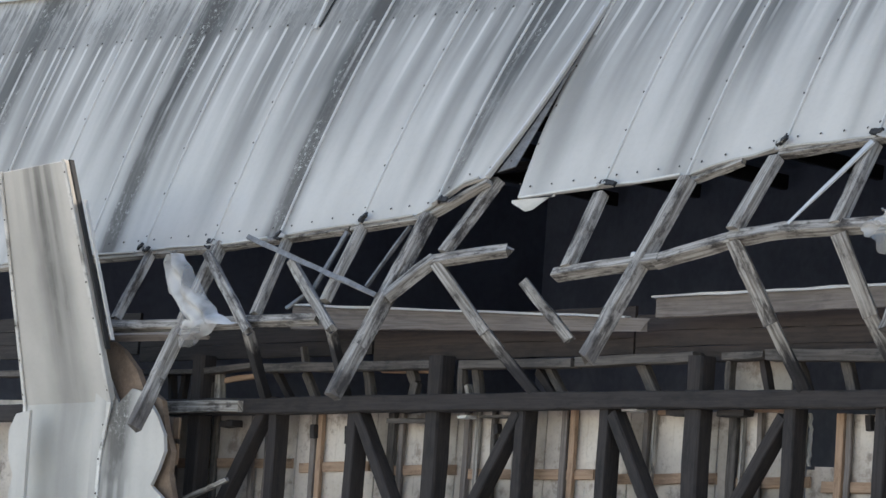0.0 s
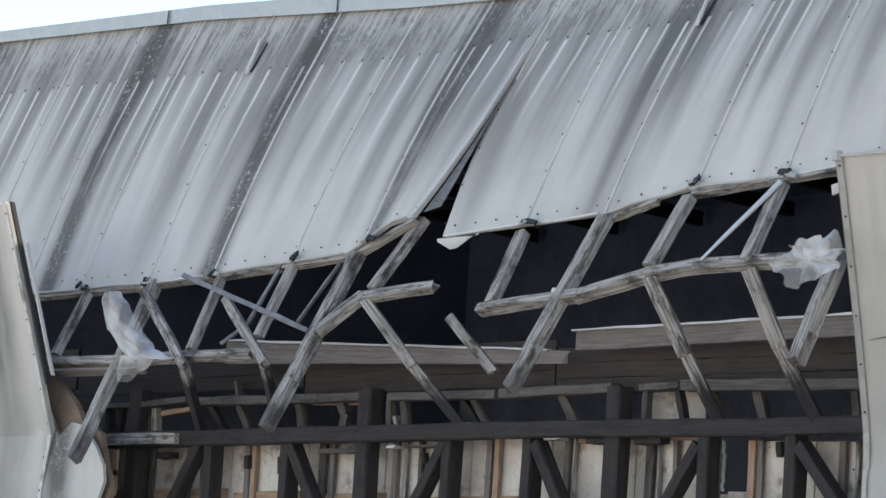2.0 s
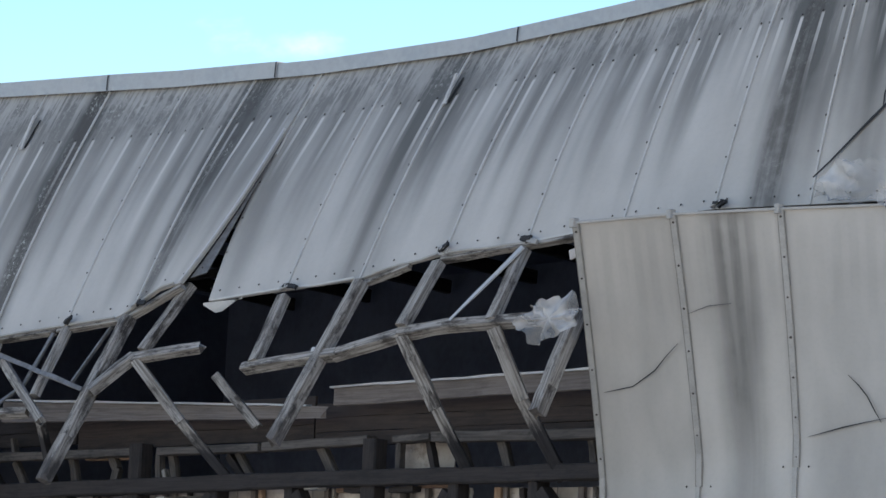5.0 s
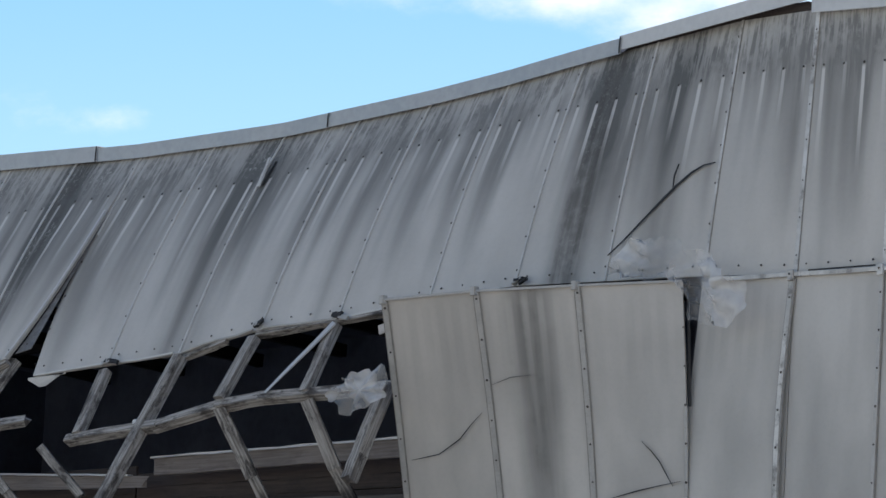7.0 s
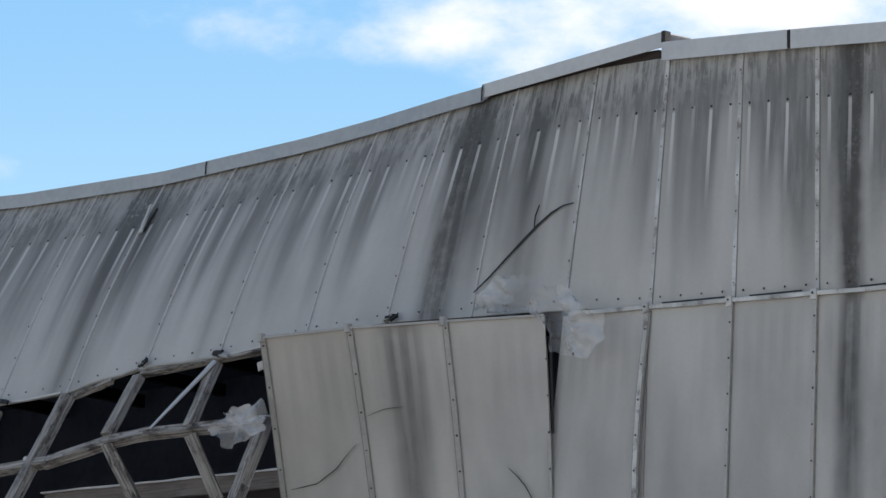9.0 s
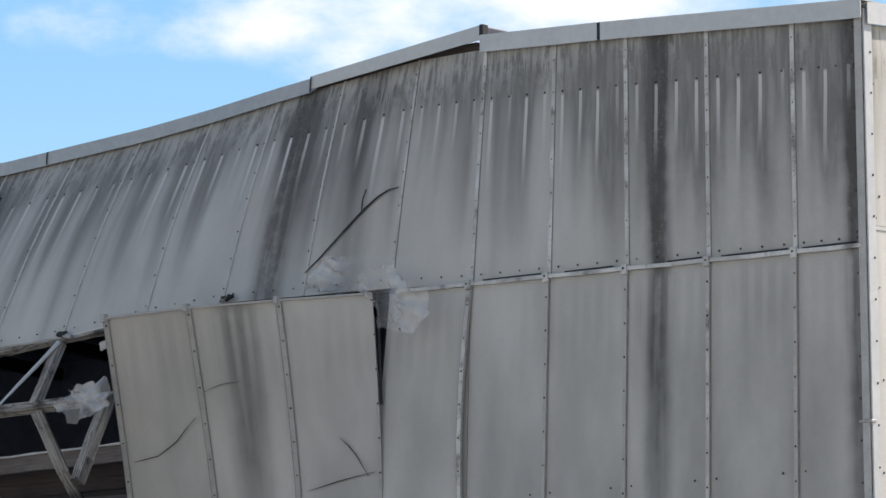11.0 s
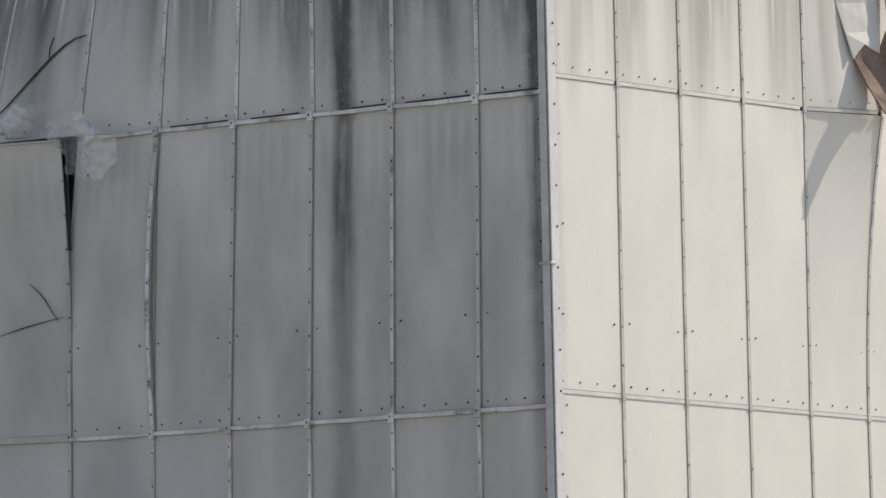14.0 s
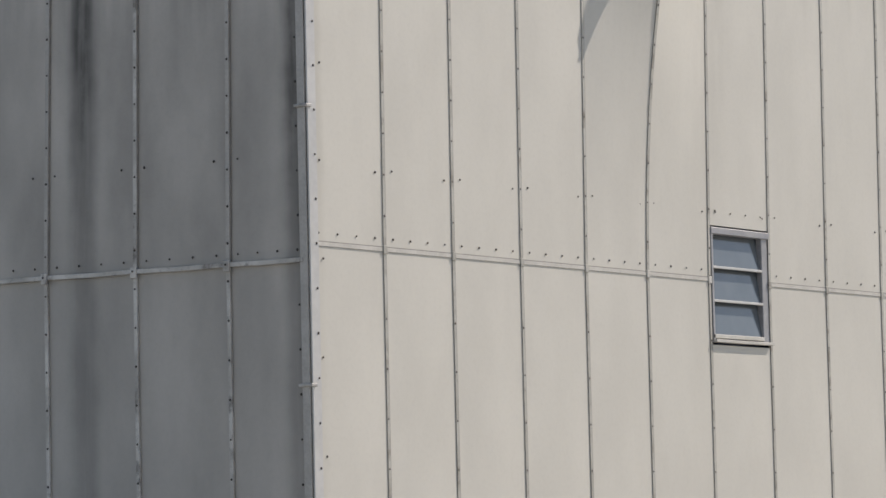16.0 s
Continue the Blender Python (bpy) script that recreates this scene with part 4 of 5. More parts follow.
timber("stud", (-7.93, -0.61, 5.35), (-7.87, -0.91, 4.81), 0.12, 0.09, WOOD, upper, LEAN)
long_stud((-7.05, -0.80, 4.82), (-6.99, -1.16, 4.10), 0.14)
timber("girt", (-10.24, -1.39, 4.54), (-9.27, -1.24, 4.61), 0.085, 0.11, WOOD, upper, LEAN, split=0.04)
timber("girt", (-9.30, -1.24, 4.60), (-8.69, -1.08, 4.74), 0.095, 0.11, WOOD, upper, LEAN)
timber("girt", (-8.71, -1.09, 4.74), (-8.31, -0.96, 4.79), 0.10, 0.11, WOOD, upper, LEAN)
timber("girt", (-8.33, -0.97, 4.79), (-6.91, -0.72, 4.81), 0.095, 0.11, WOOD, upper, LEAN)
timber("girt", (-11.76, -1.79, 4.40), (-11.54, -1.55, 4.68), 0.11, 0.10, WOOD, upper, LEAN)
timber("girt", (-11.58, -1.57, 4.66), (-10.86, -1.4, 4.73), 0.10, 0.09, WOOD, upper, LEAN, split=0.04)
timber("girt", (-15.20, -2.38, 4.23), (-13.21, -2.05, 4.24), 0.09, 0.10, WOOD, upper, LEAN, sag=0.02)
timber("girt", (-13.24, -2.06, 4.24), (-12.50, -1.91, 4.25), 0.08, 0.10, WOOD, upper, LEAN, split=0.05)
timber("ledger", (-15.2, -2.42, 4.125), (-13.69, -2.17, 4.14), 0.03, 0.10, BOARD, upper, LEAN)
DIAG = Vector((0.6, -0.8, 0.1))
timber("brace", (-14.11, -1.99, 4.78), (-13.09, -2.14, 4.15), 0.085, 0.08, WOOD, upper, DIAG)
timber("brace", (-13.09, -1.83, 4.69), (-12.16, -1.98, 4.16), 0.085, 0.08, WOOD, upper, DIAG)
timber("brace", (-11.49, -1.57, 4.64), (-11.11, -1.36, 4.17), 0.10, 0.09, WOOD, upper, DIAG)
timber("brace", (-8.67, -1.1, 4.73), (-8.54, -0.86, 4.22), 0.12, 0.09, WOOD, upper, DIAG)
timber("brace", (-7.82, -0.93, 4.75), (-7.72, -0.72, 4.26), 0.12, 0.09, WOOD, upper, DIAG)
# Lower brace lengths carry the opening's shade in their colour.
timber("brace", (-13.11, -2.135, 4.16), w(-13.82, 3.70, 0.29), 0.09, 0.08, SHADED_DEEP, upper, DIAG)
timber("brace", (-12.18, -1.975, 4.17), w(-12.95, 3.76, 0.29), 0.085, 0.075, SHADED_DEEP, upper, DIAG)
timber("brace", (-11.12, -1.36, 4.18), w(-10.93, 3.72, 0.29), 0.09, 0.09, SHADED_DEEP, upper, DIAG)
timber("brace", (-8.54, -0.86, 4.23), w(-8.56, 3.74, 0.29), 0.10, 0.09, SHADED_DEEP, upper, DIAG)
timber("brace", (-7.73, -0.72, 4.27), w(-7.72, 3.74, 0.29), 0.11, 0.09, SHADED_DEEP, upper, DIAG)
timber("brace", (-10.49, -1.48, 4.49), (-10.16, -1.3, 4.11), 0.09, 0.08, WOOD, upper, DIAG, split=0.02)
# plate that the cladding's lower edge is nailed to
for xa, xb, torn in ((-17.2, -14.3, True), (-14.28, -12.7, True), (-12.68, -11.9, True), (-11.88, -11.34, True)):
    timber("edge_plate", foot_at(xa, True) + Vector((0, 0.02, -0.03)), foot_at(xb, True) + Vector((0, 0.02, -0.03)), 0.055, 0.07, WOOD, upper, LEAN)
timber("edge_plate", foot_at(-9.42) + Vector((0, 0.02, -0.04)), foot_at(-8.98) + Vector((0, 0.0, -0.02)), 0.05, 0.06, WOOD, upper, LEAN, split=0.03)
timber("edge_plate", foot_at(-8.68) + Vector((0, 0.02, -0.035)), foot_at(-6.5) + Vector((0, 0.02, -0.035)), 0.055, 0.07, WOOD, upper, LEAN)
knob = thing("insulator_knob", (-9.5, -1.28, 4.625), "small white porcelain knob on the broken rail", "insulator")
bm = bmesh.new()
bmesh.ops.create_cone(bm, cap_ends=True, segments=12, radius1=0.03, radius2=0.022, depth=0.05, matrix=Matrix.Translation(Vector((-9.5, -1.28, 4.625)) + Vector((0, 0, 0.02))))
bmesh.ops.bevel(bm, geom=bm.edges[:], offset=0.006, segments=2, affect="EDGES")
add("knob_body", bm, CAP_METAL, knob)
rods = thing("bent_metal_rod", (-12.8, -1.8, 4.6), "dull grey bent metal rod fallen across the studs", "metal rod")
timber("rod", (-13.67, -1.9, 4.90), (-11.63, -1.95, 4.39), 0.036, 0.02, RUST, rods, LEAN)
pipe = thing("thin_pipe", (-12.1, -1.6, 4.6), "thin grey pipe dangling inside the opening", "pipe")
timber("pipe_length", (-12.00, -1.5, 4.94), (-12.12, -1.75, 4.49), 0.022, 0.022, RUST, pipe, LEAN)
pipe = thing("twisted_metal_strip", (-12.7, -1.8, 4.6), "pale twisted metal strip dangling among studs", "metal strip")
timber("strip_length", (-12.68, -1.62, 4.92), (-12.75, -1.82, 4.49), 0.045, 0.015, RUST, pipe, LEAN)
timber("strip_length", (-12.75, -1.82, 4.49), (-12.83, -1.99, 4.33), 0.05, 0.012, RUST, pipe, LEAN)
strip = thing("hanging_trim", (-8.0, -0.8, 5.1), "white metal trim strip hanging from the torn edge", "metal trim")
timber("strip_length", (-7.88, -0.66, 5.36), (-8.22, -1.02, 4.82), 0.06, 0.012, CAP_METAL, strip, LEAN, taper=0.45)

# ---------------------------------------------------------------- hanging panels
hang = thing("hanging_panels", (-5.6, -0.5, 3.8), "three joined grey wall panels swung outward at the top", "wall panel")
HEAD = [(-4.715, -0.13, 5.455), (-5.32, -0.55, 5.425), (-5.925, -0.95, 5.39), (-6.50, -1.30, 5.335)]
HEEL = [(-4.742, -0.004, 3.75), (-5.475, -0.18, 3.78), (-6.31, -0.285, 3.66), (-7.24, -0.345, 3.50)]


def hang_seam(i, t):
    a, b = Vector(HEEL[i]), Vector(HEAD[i])
    lean = (t - 0.08) / 0.92 if t > 0.16 else t * t / (0.32 * 0.92)
    p = a.lerp(b, lean)
    p.z = a.z + (b.z - a.z) * t
    return p + Vector((0.0, 0.015 * math.sin(math.pi * t), 0))


heads = []
FACE = Vector((0.55, -0.82, -0.12))
for i in range(3):
    fnh = lambda s, t, i=i: hang_seam(i + 1, t).lerp(hang_seam(i, t), s)
    swung = add("panel", sheet(fnh, 4, 16, 0.03, lambda s, t, i=i: ((9, 7, 8)[i] + (1 - s), 2.1 + (1 - t) * 1.7)), PAINT_SOUTH, hang)
    add("panel", sheet(lambda s, t, i=i: Vector(HEEL[i + 1]).lerp(Vector(HEEL[i]), s) - Vector((0, 0, (1 - t) * (HEEL[i][2] - low_joint_south(HEEL[i][0])) + 0.0)), 3, 4, 0.03, lambda s, t, i=i: ((9, 7, 8)[i] + (1 - s), 3.8 + (1 - t) * 0.6)), PAINT_SOUTH, hang)
    add("panel", sheet(lambda s, t, i=i: Vector((HEEL[i + 1][0] + (HEEL[i][0] - HEEL[i + 1][0]) * s, bent(HEEL[i + 1][0] + (HEEL[i][0] - HEEL[i + 1][0]) * s), 0.55 + (low_joint_south(HEEL[i][0]) - 0.556) * t)), 3, 4, 0.03, lambda s, t, i=i: ((9, 7, 8)[i] + (1 - s), 4.5 + (1 - t) * 2.4)), PAINT_SOUTH, hang)
    top = [fnh(s / 4, 1.0) + FACE * 0.01 for s in range(5)]
    bar("top_strip", top, 0.018, 0.02, (0, 0, 1), FACE, STRIP_DULL, swung)
for i in range(4):
    pts = [hang_seam(i, t / 8) + FACE * 0.012 for t in range(9)]
    strip = bar("joint_strip", pts if i else pts[:5], 0.036 if i else 0.024, 0.016, (0.82, 0.55, 0), FACE, STRIP_DULL, hang)
    if i:
        bar("gasket", [p - FACE * 0.003 for p in pts], 0.050, 0.013, (0.82, 0.55, 0), FACE, GASKET, strip)
        foot = Vector(HEEL[i])
        bar("joint_strip", [foot + Vector((0, -0.012, 0)), Vector((foot.x, foot.y - 0.012, (foot.z + 3.2) / 2)), Vector((foot.x, foot.y - 0.012, 3.2))], 0.036, 0.016, (1, 0.2, 0), (0.2, -1, 0), STRIP_DULL, hang)
    for q in range(7):
        heads.append((hang_seam(i, 0.04 + q * 0.155) + FACE * 0.02, FACE))
    if i:
        p = hang_seam(i, 1.0)
        add("joint_clip", block(p + Vector((-0.03, -0.035, -0.035)), p + Vector((0.015, 0.015, 0.03))), STRIP_DULL, hang)
    for dx in (-0.1, 0.1):
        heads.append((Vector(HEEL[i]) + Vector((dx, 0.2 * dx - 0.006, 0.0) if i else (dx, -0.016, 0.085)), (0, -1, 0)))
for i in range(12):
    heads.append(((-4.742, -0.026, 3.66 - 0.255 * i), (0, -1, 0)))
add("screws", screws(heads), SCREW, hang)["kind"] = "stuff"
bar("joint_strip", [(x, min(y, bent(x)) - 0.012, low_joint_south(x) + 0.01) for x, y, z in HEEL], 0.05, 0.02, (0, 0, 1), (0, -1, 0), STRIP_GREY, hang)
bar("joint_strip", [(-4.742, -0.016, 0.6), (-4.742, -0.016, 2.0), (-4.742, -0.016, 3.2), (-4.742, -0.018, 3.75)], 0.03, 0.014, (1, 0, 0), (0, -1, 0), STRIP_GREY, hang)
# Black strip added where the open edge shows only darkness.
side = [hang_seam(0, 0.5 + 0.5 * t / 8) + Vector((0.015 + 0.02 * t / 8, 0.02, 0)) for t in range(9)]
bar("dark_edge", side, 0.014, 0.02, (0.4, 0.9, 0), (0.9, -0.4, 0), RUBBER, hang, "thin black strip painting the dark slit at the open edge")

standing = thing("standing_panel", (-15.3, -2.5, 2.8), "stained grey wall panel still standing, bent outward at its top", "wall panel")
KNEE = 3.62


def stand(s, z):
    # s from the outer seam (0) to the torn edge (1)
    up, down = max(0.0, z - KNEE), max(0.0, KNEE - z)
    near, far = -14.72 + 0.21 * up - 0.11 * min(1.0, down * 4), -16.25 + 0.45 * up + 0.1 * min(1.0, down)
    return Vector((far + (near - far) * s, -2.39 - 0.42 * up, z + 0.02 * s))


heads = []
add("panel", sheet(lambda s, t: stand(s, KNEE + (5.34 - KNEE) * t), 4, 8, 0.035, lambda s, t: (20.2 - s * 0.95, 2.2 + (1 - t) * 1.8)), PAINT_SOUTH, standing)
add("panel", sheet(lambda s, t: stand(s, 1.0 + (KNEE - 1.0) * t), 4, 8, 0.035, lambda s, t: (20.2 - s * 0.95, 4.0 + (1 - t) * 2.4)), PAINT_SOUTH, standing)
for s in (0.0, 1.0):
    pts = [stand(s, 1.0 + 4.35 * i / 10) + Vector((0, -0.012, 0)) for i in range(11)]
    bar("joint_strip", pts, 0.035, 0.014, (1, 0.2, 0), OUT, ALUMINIUM, standing)
    for i in range(12):
        heads.append((stand(s, 2.4 + i * 0.26) + Vector((0, -0.02, 0)), OUT))
add("screws", screws(heads), SCREW, standing)["kind"] = "stuff"
side = [stand(1.0, KNEE + 0.38 + (4.97 - KNEE) * i / 8) + Vector((0.03, 0.04, 0)) for i in range(9)]
bar("dark_edge", side, 0.022, 0.04, (1, 0.2, 0), OUT, RUBBER, standing, "black seal on the torn edge")
side = [stand(1.0, KNEE + 0.45 + 1.0 * i / 8) + Vector((0.07, 0.075, 0)) for i in range(9)]
bar("edge_trim", side, 0.018, 0.03, (1, 0.2, 0), OUT, CAP_METAL, standing, "pale metal trim on the torn edge")


def torn_plate(name, outline, at, thick, material, parent, label=""):
    """A flat piece with a ragged outline of (x, z) pairs standing on the wall line."""
    bm = bmesh.new()
    uvl = bm.loops.layers.uv.new("UVMap")
    front = [bm.verts.new(w(x, z, at)) for x, z in outline]
    f = bm.faces.new(front)
    ext = bmesh.ops.extrude_face_region(bm, geom=[f])
    for v in ext["geom"]:
        if isinstance(v, bmesh.types.BMVert):
            v.co -= OUT * thick
    for fc in bm.faces:
        for lp in fc.loops:
            lp[uvl].uv = (unit(lp.vert.co.x) + 1.2, 5.2 - lp.vert.co.z)
    return add(name, bm, material, parent, label)


torn_plate("torn_sheet_edge", [(-14.95, 3.95), (-14.88, 3.89), (-14.81, 3.82), (-14.71, 3.69), (-14.66, 3.63), (-14.51, 3.74), (-14.40, 3.72), (-14.30, 3.65), (-14.19, 3.54), (-14.09, 3.40), (-14.07, 3.28), (-14.13, 3.14), (-14.20, 3.02), (-14.05, 2.93), (-13.9, 2.6), (-13.9, 1.0), (-14.95, 1.0)], -0.36, 0.03, PAINT_SOUTH, standing, "white sheet torn along a jagged line")
torn_plate("torn_core", [(-15.2, 4.22), (-15.1, 4.18), (-14.97, 4.13), (-14.78, 4.04), (-14.59, 3.89), (-14.49, 3.75), (-14.38, 3.72), (-14.26, 3.66), (-14.19, 3.45), (-14.10, 3.28), (-14.11, 3.12), (-14.04, 2.94), (-13.85, 2.6), (-13.85, 1.0), (-15.0, 1.0)], -0.28, 0.05, CORE, standing, "brown fibrous core exposed by the tear")
torn_plate("torn_sheet_edge", [(-15.75, 3.56), (-15.92, 3.53), (-16.0, 3.40), (-15.98, 3.2), (-15.9, 3.05), (-15.94, 2.9), (-15.9, 2.6), (-15.9, 1.0), (-15.7, 1.0)], -0.37, 0.03, PAINT_SOUTH, standing, "white sheet torn along a jagged line")


lower = thing("torn_lower_cladding", (-10.5, -1.2, 2), "grey lower wall sheets with a jagged torn top edge", "wall sheet", "structure")
for xa, xb in ((-11.55, -10.52), (-10.5, -9.42), (-9.4, -8.74), (-8.72, -7.6)):
    jag = [(xa + (xb - xa) * i / 7, 2.98 + 0.034 * (xa + (xb - xa) * i / 7 + 11.4) + random.uniform(-0.02, 0.02)) for i in range(8)]
    torn_plate("torn_sheet", [(xa, 1.0)] + jag + [(xb, 1.0)], 0.12, 0.03, PAINT_SOUTH, lower)

# ---------------------------------------------------------------- plastic film
def snagged_film(name, rows, fold, seed, label, n=22):
    """Film gathered on a snag; rows give height, near edge and far edge of the hanging sheet."""
    bm = bmesh.new()
    grid = []
    for i in range(n + 1):
        k = i / n * (len(rows) - 1)
        j = min(int(k), len(rows) - 2)
        z, xa, xb = (p + (q - p) * (k - j) for p, q in zip(rows[j], rows[j + 1]))
        line = []
        for m in range(13):
            x = xa + (xb - xa) * m / 12
            q = Vector((x * 5 + seed, z * 3, seed))
            push = fold * (math.sin(m * 0.9 + 2.5 * noise.noise(q)) * 0.5 + noise.noise(q * 1.7)) + 0.05 * math.sin(math.pi * m / 12)
            line.append(bm.verts.new((x + 0.02 * noise.noise(q * 3), 0.161 * (x + 15.3) - 2.48 - push, z + 0.02 * noise.noise(q * 2.3))))
        grid.append(line)
    for ra, rb in zip(grid, grid[1:]):
        for m in range(12):
            bm.faces.new((ra[m], ra[m + 1], rb[m + 1], rb[m])).smooth = True
    return tagged(link(name, bm, FILM), label, "plastic film", "snagged plastic films")


snagged_film("plastic_film", [(4.75, -14.12, -14.02), (4.68, -14.18, -13.94), (4.57, -14.17, -13.82), (4.46, -14.12, -13.71), (4.37, -13.98, -13.62), (4.29, -13.88, -13.48), (4.21, -13.82, -13.26)],
             0.05, 3.0, "milky plastic bag ballooning over the broken rail")
snagged_film("plastic_film", [(4.23, -13.92, -13.50), (4.16, -13.93, -13.56), (4.10, -13.92, -13.72), (4.04, -13.88, -13.82)], 0.04, 8.0, "milky plastic film wrapped under the broken rail")


def draped_film(name, outline, centre, y, fold, seed, material, label, slope=0.0, rings=16, count=72):
    """Thin film of an uneven outline of (x, z) pairs, folded in rays from where it is caught."""
    bm = bmesh.new()
    n = len(outline)
    last = []
    for i in range(rings + 1):
        r, ring = i / rings, []
        for m in range(count):
            k = m / count * n
            a, b = Vector(outline[int(k)]), Vector(outline[(int(k) + 1) % n])
            e = a.lerp(b, k - int(k))
            p = Vector(centre).lerp(e, r)
            q = Vector((p.x * 3.2 + seed, p.y * 3.2, seed))
            push = fold * (noise.noise(q) * 1.3 + 0.55 * math.sin(m / count * 50 + 4 * noise.noise(q * 0.8)) * r + 0.3 * noise.noise(q * 3.1))
            edge = r * (0.05 * noise.noise(q * 2.3) + 0.045 * noise.noise(q * 6.1))
            ring.append(bm.verts.new((p.x + edge, y + slope * (p.x - centre[0]) - push, p.y + edge)))
        if last:
            for m in range(count):
                bm.faces.new((last[m], last[(m + 1) % count], ring[(m + 1) % count], ring[m])).smooth = True
        last = ring
    bmesh.ops.remove_doubles(bm, verts=bm.verts, dist=0.0005)
    return tagged(link(name, bm, material), label, "plastic film", "snagged plastic films")


draped_film("plastic_film", [(-7.22, 4.72), (-7.10, 4.75), (-7.04, 4.82), (-6.90, 4.86), (-6.68, 4.93), (-6.62, 4.78), (-6.64, 4.66), (-6.82, 4.60), (-6.97, 4.54), (-7.06, 4.62)], (-6.87, 4.73), -1.2, 0.05, 5.0, FILM,
            "white plastic film caught on the broken rail", 0.16)
draped_film("plastic_film", [(-5.42, 5.54), (-5.24, 5.70), (-5.02, 5.80), (-4.78, 5.75), (-4.52, 5.62), (-4.26, 5.50), (-4.04, 5.33), (-3.98, 5.20), (-4.16, 5.10), (-4.36, 5.12), (-4.53, 5.23), (-4.66, 5.45), (-5.0, 5.475)],
            (-4.74, 5.53), -0.24, 0.05, 6.0, FILM_THIN, "thin milky plastic film blowing over the panel's top")

# ---------------------------------------------------------------- cracks and clips in the cladding
cracks = thing("cladding_crack", (-4.9, 0, 6), "dark open split across the grey cladding", "crack")


def crack(points, width, parent, out, name="split"):
    pts = [Vector(p) for p in points]
    bm = bmesh.new()
    out = Vector(out).normalized()
    rows = []
    for i, p in enumerate(pts):
        d = (pts[min(i + 1, len(pts) - 1)] - pts[max(i - 1, 0)]).normalized()
        sd = d.cross(out).normalized()
        k = math.sin(math.pi * (0.1 + 0.8 * i / (len(pts) - 1))) * width / 2 * random.uniform(0.8, 1.2)
        rows.append([bm.verts.new(p + sd * k + out * 0.006), bm.verts.new(p - sd * k + out * 0.006), bm.verts.new(p - out * 0.004)])
    for a, b in zip(rows, rows[1:]):
        for q in range(3):
            bm.faces.new((a[q], a[(q + 1) % 3], b[(q + 1) % 3], b[q]))
    bm.faces.new(rows[0]), bm.faces.new(rows[-1][::-1])
    return add(name, bm, RUBBER, parent)


def on_skin(x, z):
    t = (z - line(x, FOOT_Z)) / (line(x, TOP_Z) - line(x, FOOT_Z))
    return skin(x, t) + outward(x) * 0.02


crack([on_skin(x, z) for x, z in ((-5.48, 5.70), (-5.36, 5.80), (-5.25, 5.905), (-5.16, 5.99), (-5.07, 6.07), (-4.96, 6.165), (-4.845, 6.245), (-4.745, 6.29), (-4.64, 6.30))], 0.024, cracks, outward(-5))
crack([on_skin(x, z) for x, z in ((-4.995, 6.145), (-5.002, 6.24), (-4.98, 6.325))], 0.008, cracks, outward(-5))
for i, route in ((2, ((0.1, 0.42), (0.26, 0.42), (0.4, 0.42), (0.64, 0.46), (0.76, 0.5), (0.9, 0.54))),
                 (1, ((0.04, 0.64), (0.24, 0.66), (0.46, 0.66))),
                 (0, ((0.12, 0.12), (0.3, 0.14), (0.48, 0.16), (0.7, 0.18), (0.94, 0.2))),
                 (0, ((0.54, 0.36), (0.64, 0.32), (0.72, 0.28), (0.8, 0.22), (0.86, 0.18)))):
    ob = thing("panel_crack", hang_seam(i, route[0][1]), "fine dark crack across a hanging panel", "crack", group="cracks in the hanging panels")
    crack([hang_seam(i + 1, t).lerp(hang_seam(i, t), s) + FACE * 0.012 for s, t in route], 0.008 if i != 1 else 0.005, ob, FACE)
# lifted flashing clips near the roof edge, torn seals along the lower edge
for x, t in ((-9.42, 0.81), (-14.22, 0.83)):
    ob = thing("lifted_flap", skin(x, t, x < -11), "small lifted flap of pale metal on the cladding", "metal flap", group="lifted flaps under the roof edge")
    timber("flap_strip", skin(x, t + 0.06, x < -11) + outward(x) * 0.05, skin(x + 0.02, t - 0.07, x < -11) + outward(x) * 0.025, 0.032, 0.010, STRIP_PALE, ob, outward(x))
    timber("gap", skin(x + 0.05, t + 0.05, x < -11) + outward(x) * 0.012, skin(x + 0.04, t - 0.06, x < -11) + outward(x) * 0.012, 0.012, 0.01, RUBBER, ob, outward(x))
for k in (8, 10, 11, 13, 15, 16, 17, 18, 19):
    x = seam(k)
    p = foot_at(x, k > 14) + outward(x) * 0.02
    ob = thing("torn_seal", p, "scrap of black torn sealant at a joint's lower end", "sealant scrap", group="sealant scraps along the torn edge")
    for q in range(3):
        a = p + Vector((random.uniform(-0.07, 0.07), 0, random.uniform(-0.01, 0.03)))
        timber("scrap", a, a + Vector((random.uniform(0.04, 0.12), 0, random.uniform(-0.03, 0.04))), 0.035 if k > 9 else 0.022, 0.02, RUBBER if q else STRIP_DULL, ob, outward(x))
scrap = thing("paper_scrap", (-7.3, -0.55, 5.2), "small pale scrap lodged under the sheet edge", "scrap")
ragged("scrap_sheet", [(-7.40, -0.62, 5.30), (-7.28, -0.60, 5.33), (-7.30, -0.62, 5.25), (-7.37, -0.63, 5.23)], 0.01, LINING, scrap)
# folded bright edge along the torn sheets
edge = thing("torn_sheet_edge", (-11.2, -1, 5.5), "bright bent metal edge along the tear", "metal edge")
pts = []
for i in range(9):
    t = i / 8 * 0.7
    x = -11.064 - 0.27 * max(0.0, 1 - t / 0.7) ** 2.4
    pts.append(skin(x, t, True) + outward(x) * 0.015)
bar("edge_strip", pts, 0.02, 0.02, (1, 0, 0), outward(-11.1), CAP_METAL, edge)
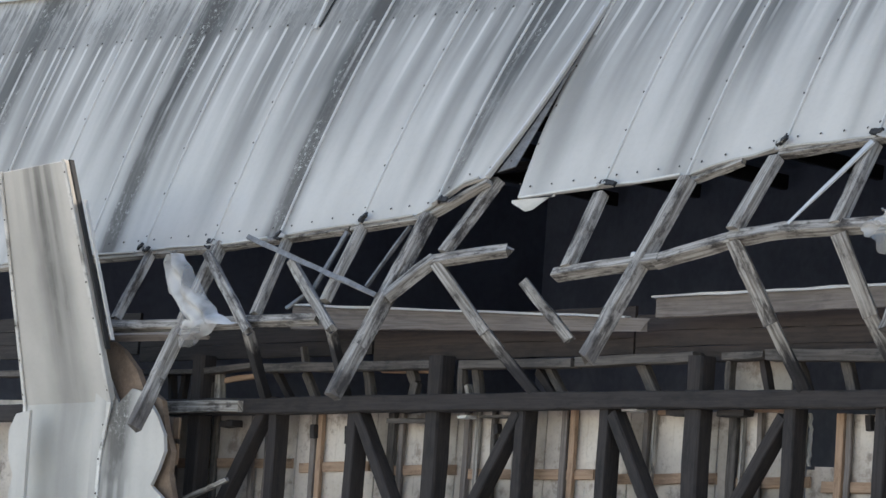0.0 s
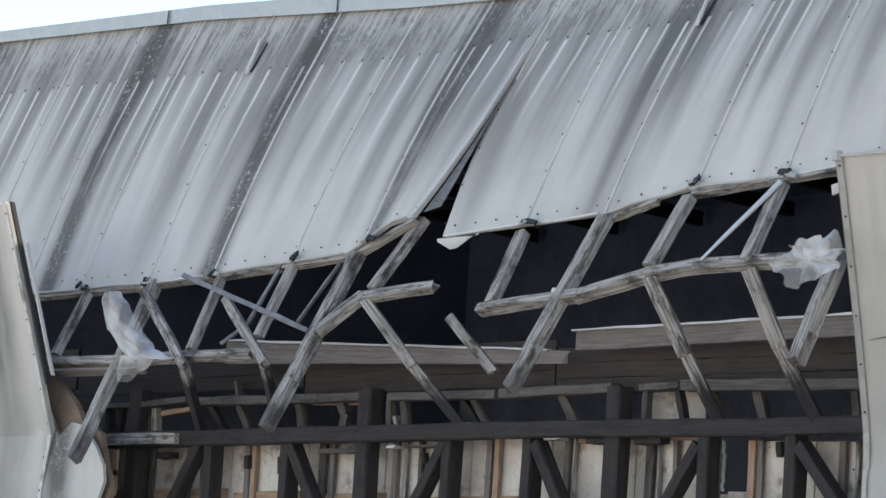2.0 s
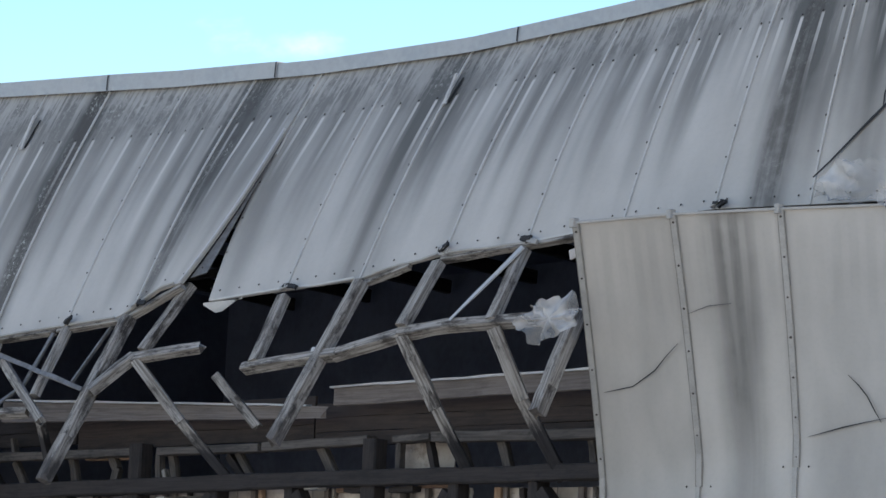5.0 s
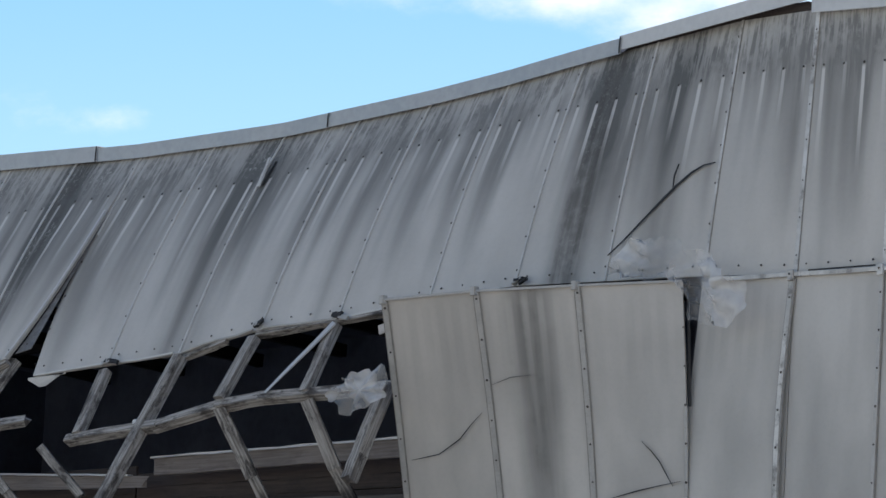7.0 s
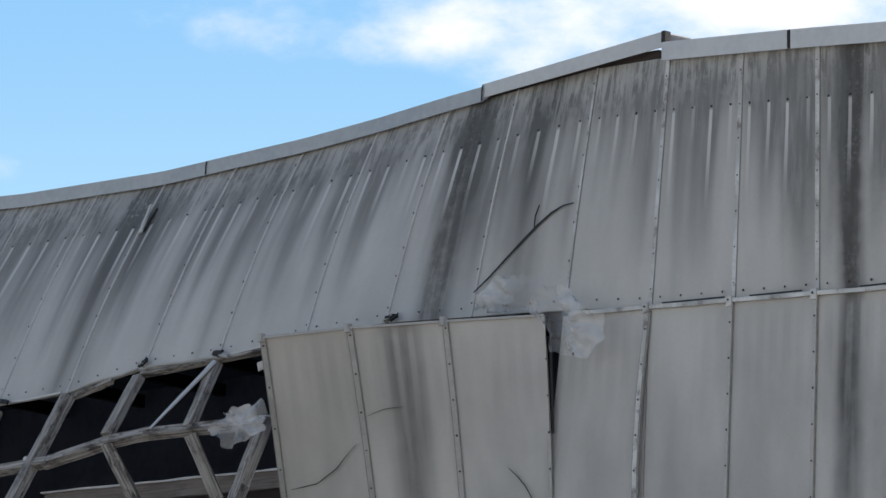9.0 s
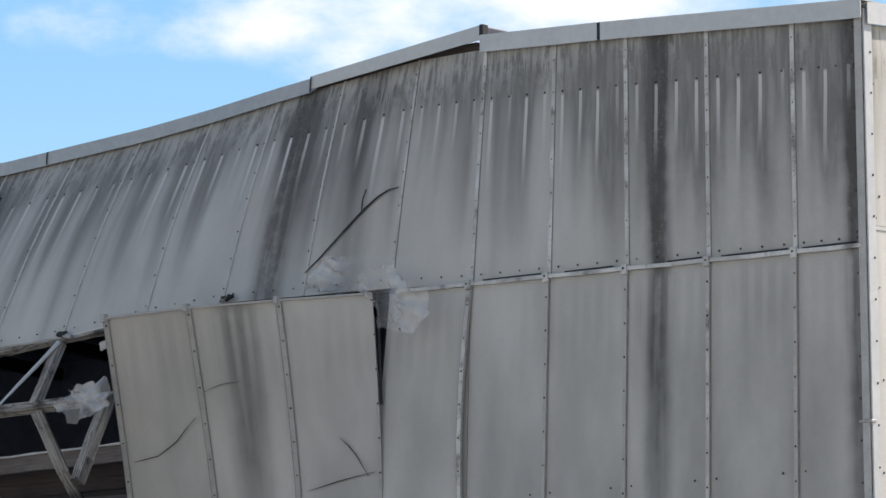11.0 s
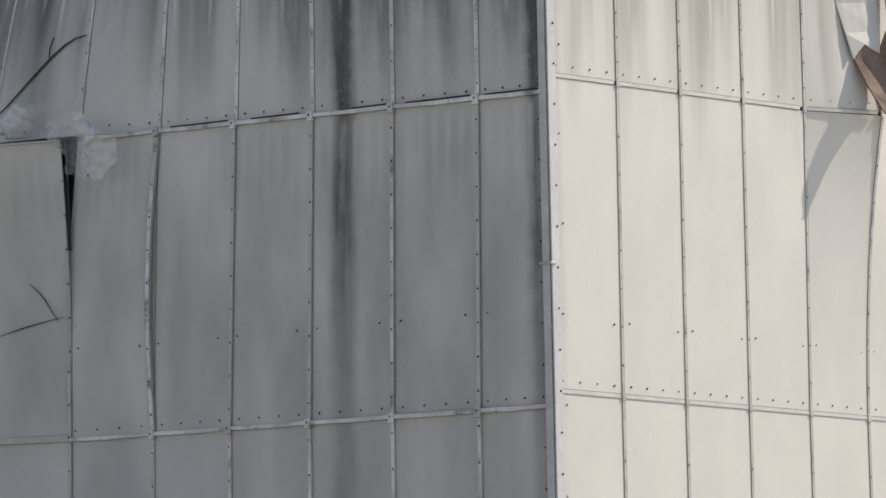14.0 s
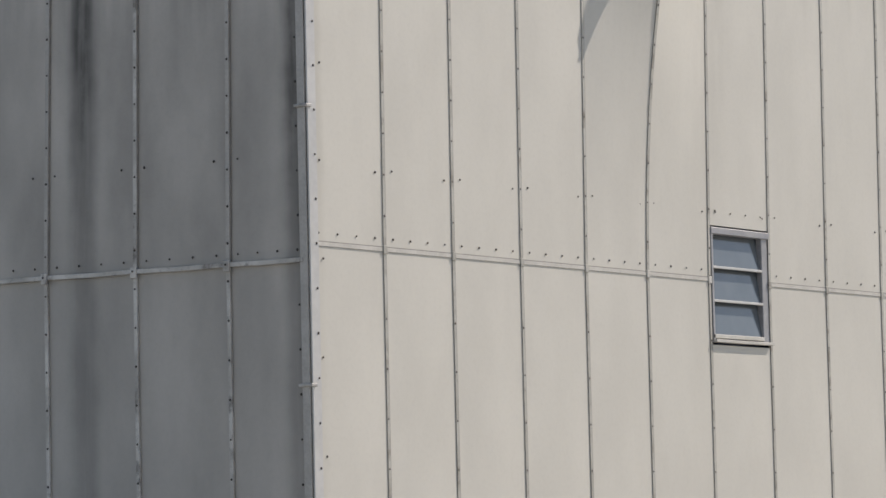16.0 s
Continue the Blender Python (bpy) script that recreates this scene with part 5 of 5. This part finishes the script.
def flange(s, t):
    t = 0.02 + 0.62 * t
    g = 0.27 * max(0.0, 1 - t / 0.7) ** 2.4
    return skin(-11.064 - g * (0.90 - 0.62 * s), t, True) - outward(-11.1) * 0.03


# The flange's darker metal puts the shade inside the tear into its colour.
add("flange", sheet(lambda s, t: flange(1 - s, t), 2, 10, 0.008, lambda s, t: (14 + s * 0.2, 2 - t)), RUST, edge, "folded flange in the tear, toned dull grey for shade")
tab = sheet(lambda s, t: Vector((-11.10 + 0.42 * s, -1.23 + 0.07 * s, 5.105 + 0.012 * s - t * 0.10 * (1 - abs(2 * s - 0.8)))), 6, 2, 0.006, lambda s, t: (14 - s, 2 + t))
add("bent_tab", tab, PAINT_SOUTH, edge, "pale corner of sheet bent down")
drip = thing("drip_edge", (-10, -1, 5.2), "thin pale drip edge along the cladding's lower end", "metal edge")
for xa, xb, torn in ((-17.0, -15.2, True), (-15.1, -13.6, True), (-13.5, -12.0, True), (-11.9, -11.4, True), (-11.0, -9.5, False), (-9.4, -8.7, False), (-8.6, -7.9, False), (-7.8, -6.4, False)):
    n = 4
    bar("edge_strip", [foot_at(xa + (xb - xa) * i / n, torn) + outward(xa) * 0.015 + Vector((0, 0, random.uniform(-0.012, 0.004))) for i in range(n + 1)], 0.013, 0.016, (0, 0, 1), outward(xa), CAP_METAL if random.random() < 0.5 else STRIP_DULL, drip)

# ---------------------------------------------------------------- clouds far away
def clouds():
    n = Nodes("bright_cloud")
    tc = n.tree.nodes.new("ShaderNodeTexCoord").outputs["Object"]
    sep = n.tree.nodes.new("ShaderNodeSeparateXYZ")
    n.tree.links.new(tc, sep.inputs[0])
    across, up = sep.outputs[0], sep.outputs[1]
    shape = n.noise(n.scaled(tc, (0.010, 0.016, 1)), 1.0, 8, 0.6)
    total = 0.0
    for u, z, ru, rz, g in ((-140, 400, 150, 66, 1.05), (-395, 412, 120, 42, 0.75), (-560, 285, 110, 30, 0.36), (-680, 318, 110, 32, 0.42), (-590, 332, 90, 26, 0.33), (60, 470, 200, 60, 0.8), (300, 380, 220, 70, 0.8), (-800, 440, 160, 60, 0.7)):
        du = n.math("DIVIDE", n.math("SUBTRACT", across, u), ru)
        dz = n.math("DIVIDE", n.math("SUBTRACT", up, z), rz)
        r2 = n.math("ADD", n.math("MULTIPLY", du, du), n.math("MULTIPLY", dz, dz))
        total = n.math("ADD", total, n.math("MULTIPLY", n.span(r2, 0.0, 2.2, 1.0, 0.0), g))
    a = n.span(n.math("ADD", n.math("MULTIPLY", total, 0.62), n.math("MULTIPLY", shape, 0.8)), 0.80, 1.35)
    blue = n.mix(n.span(up, 150, 480), rgb(0.41, 0.71, 0.93), rgb(0.235, 0.54, 0.90))
    em = n.tree.nodes.new("ShaderNodeEmission")
    n.put(em.inputs["Color"], n.mix(a, blue, rgb(1.04, 1.06, 1.09)))
    n.tree.links.new(em.outputs[0], n.tree.nodes["Material Output"].inputs["Surface"])
    return n.mat


bm = bmesh.new()
for sx, sz in ((-1, 0), (1, 0), (1, 1), (-1, 1)):
    bm.verts.new((1900 * sx, 1000 * sz - 120, 0))
bm.faces.new(bm.verts[:])
backdrop = link("backdrop", bm, clouds())
# the sheet's own x runs along the horizon and its y upward
backdrop.matrix_world = Matrix(((0.7508, 0, -0.6607, -1500), (0.6607, 0, 0.7508, 1700), (0, 1, 0, 150), (0, 0, 0, 1)))
tagged(backdrop, "pale blue sky with white clouds", "sky", kind="structure")
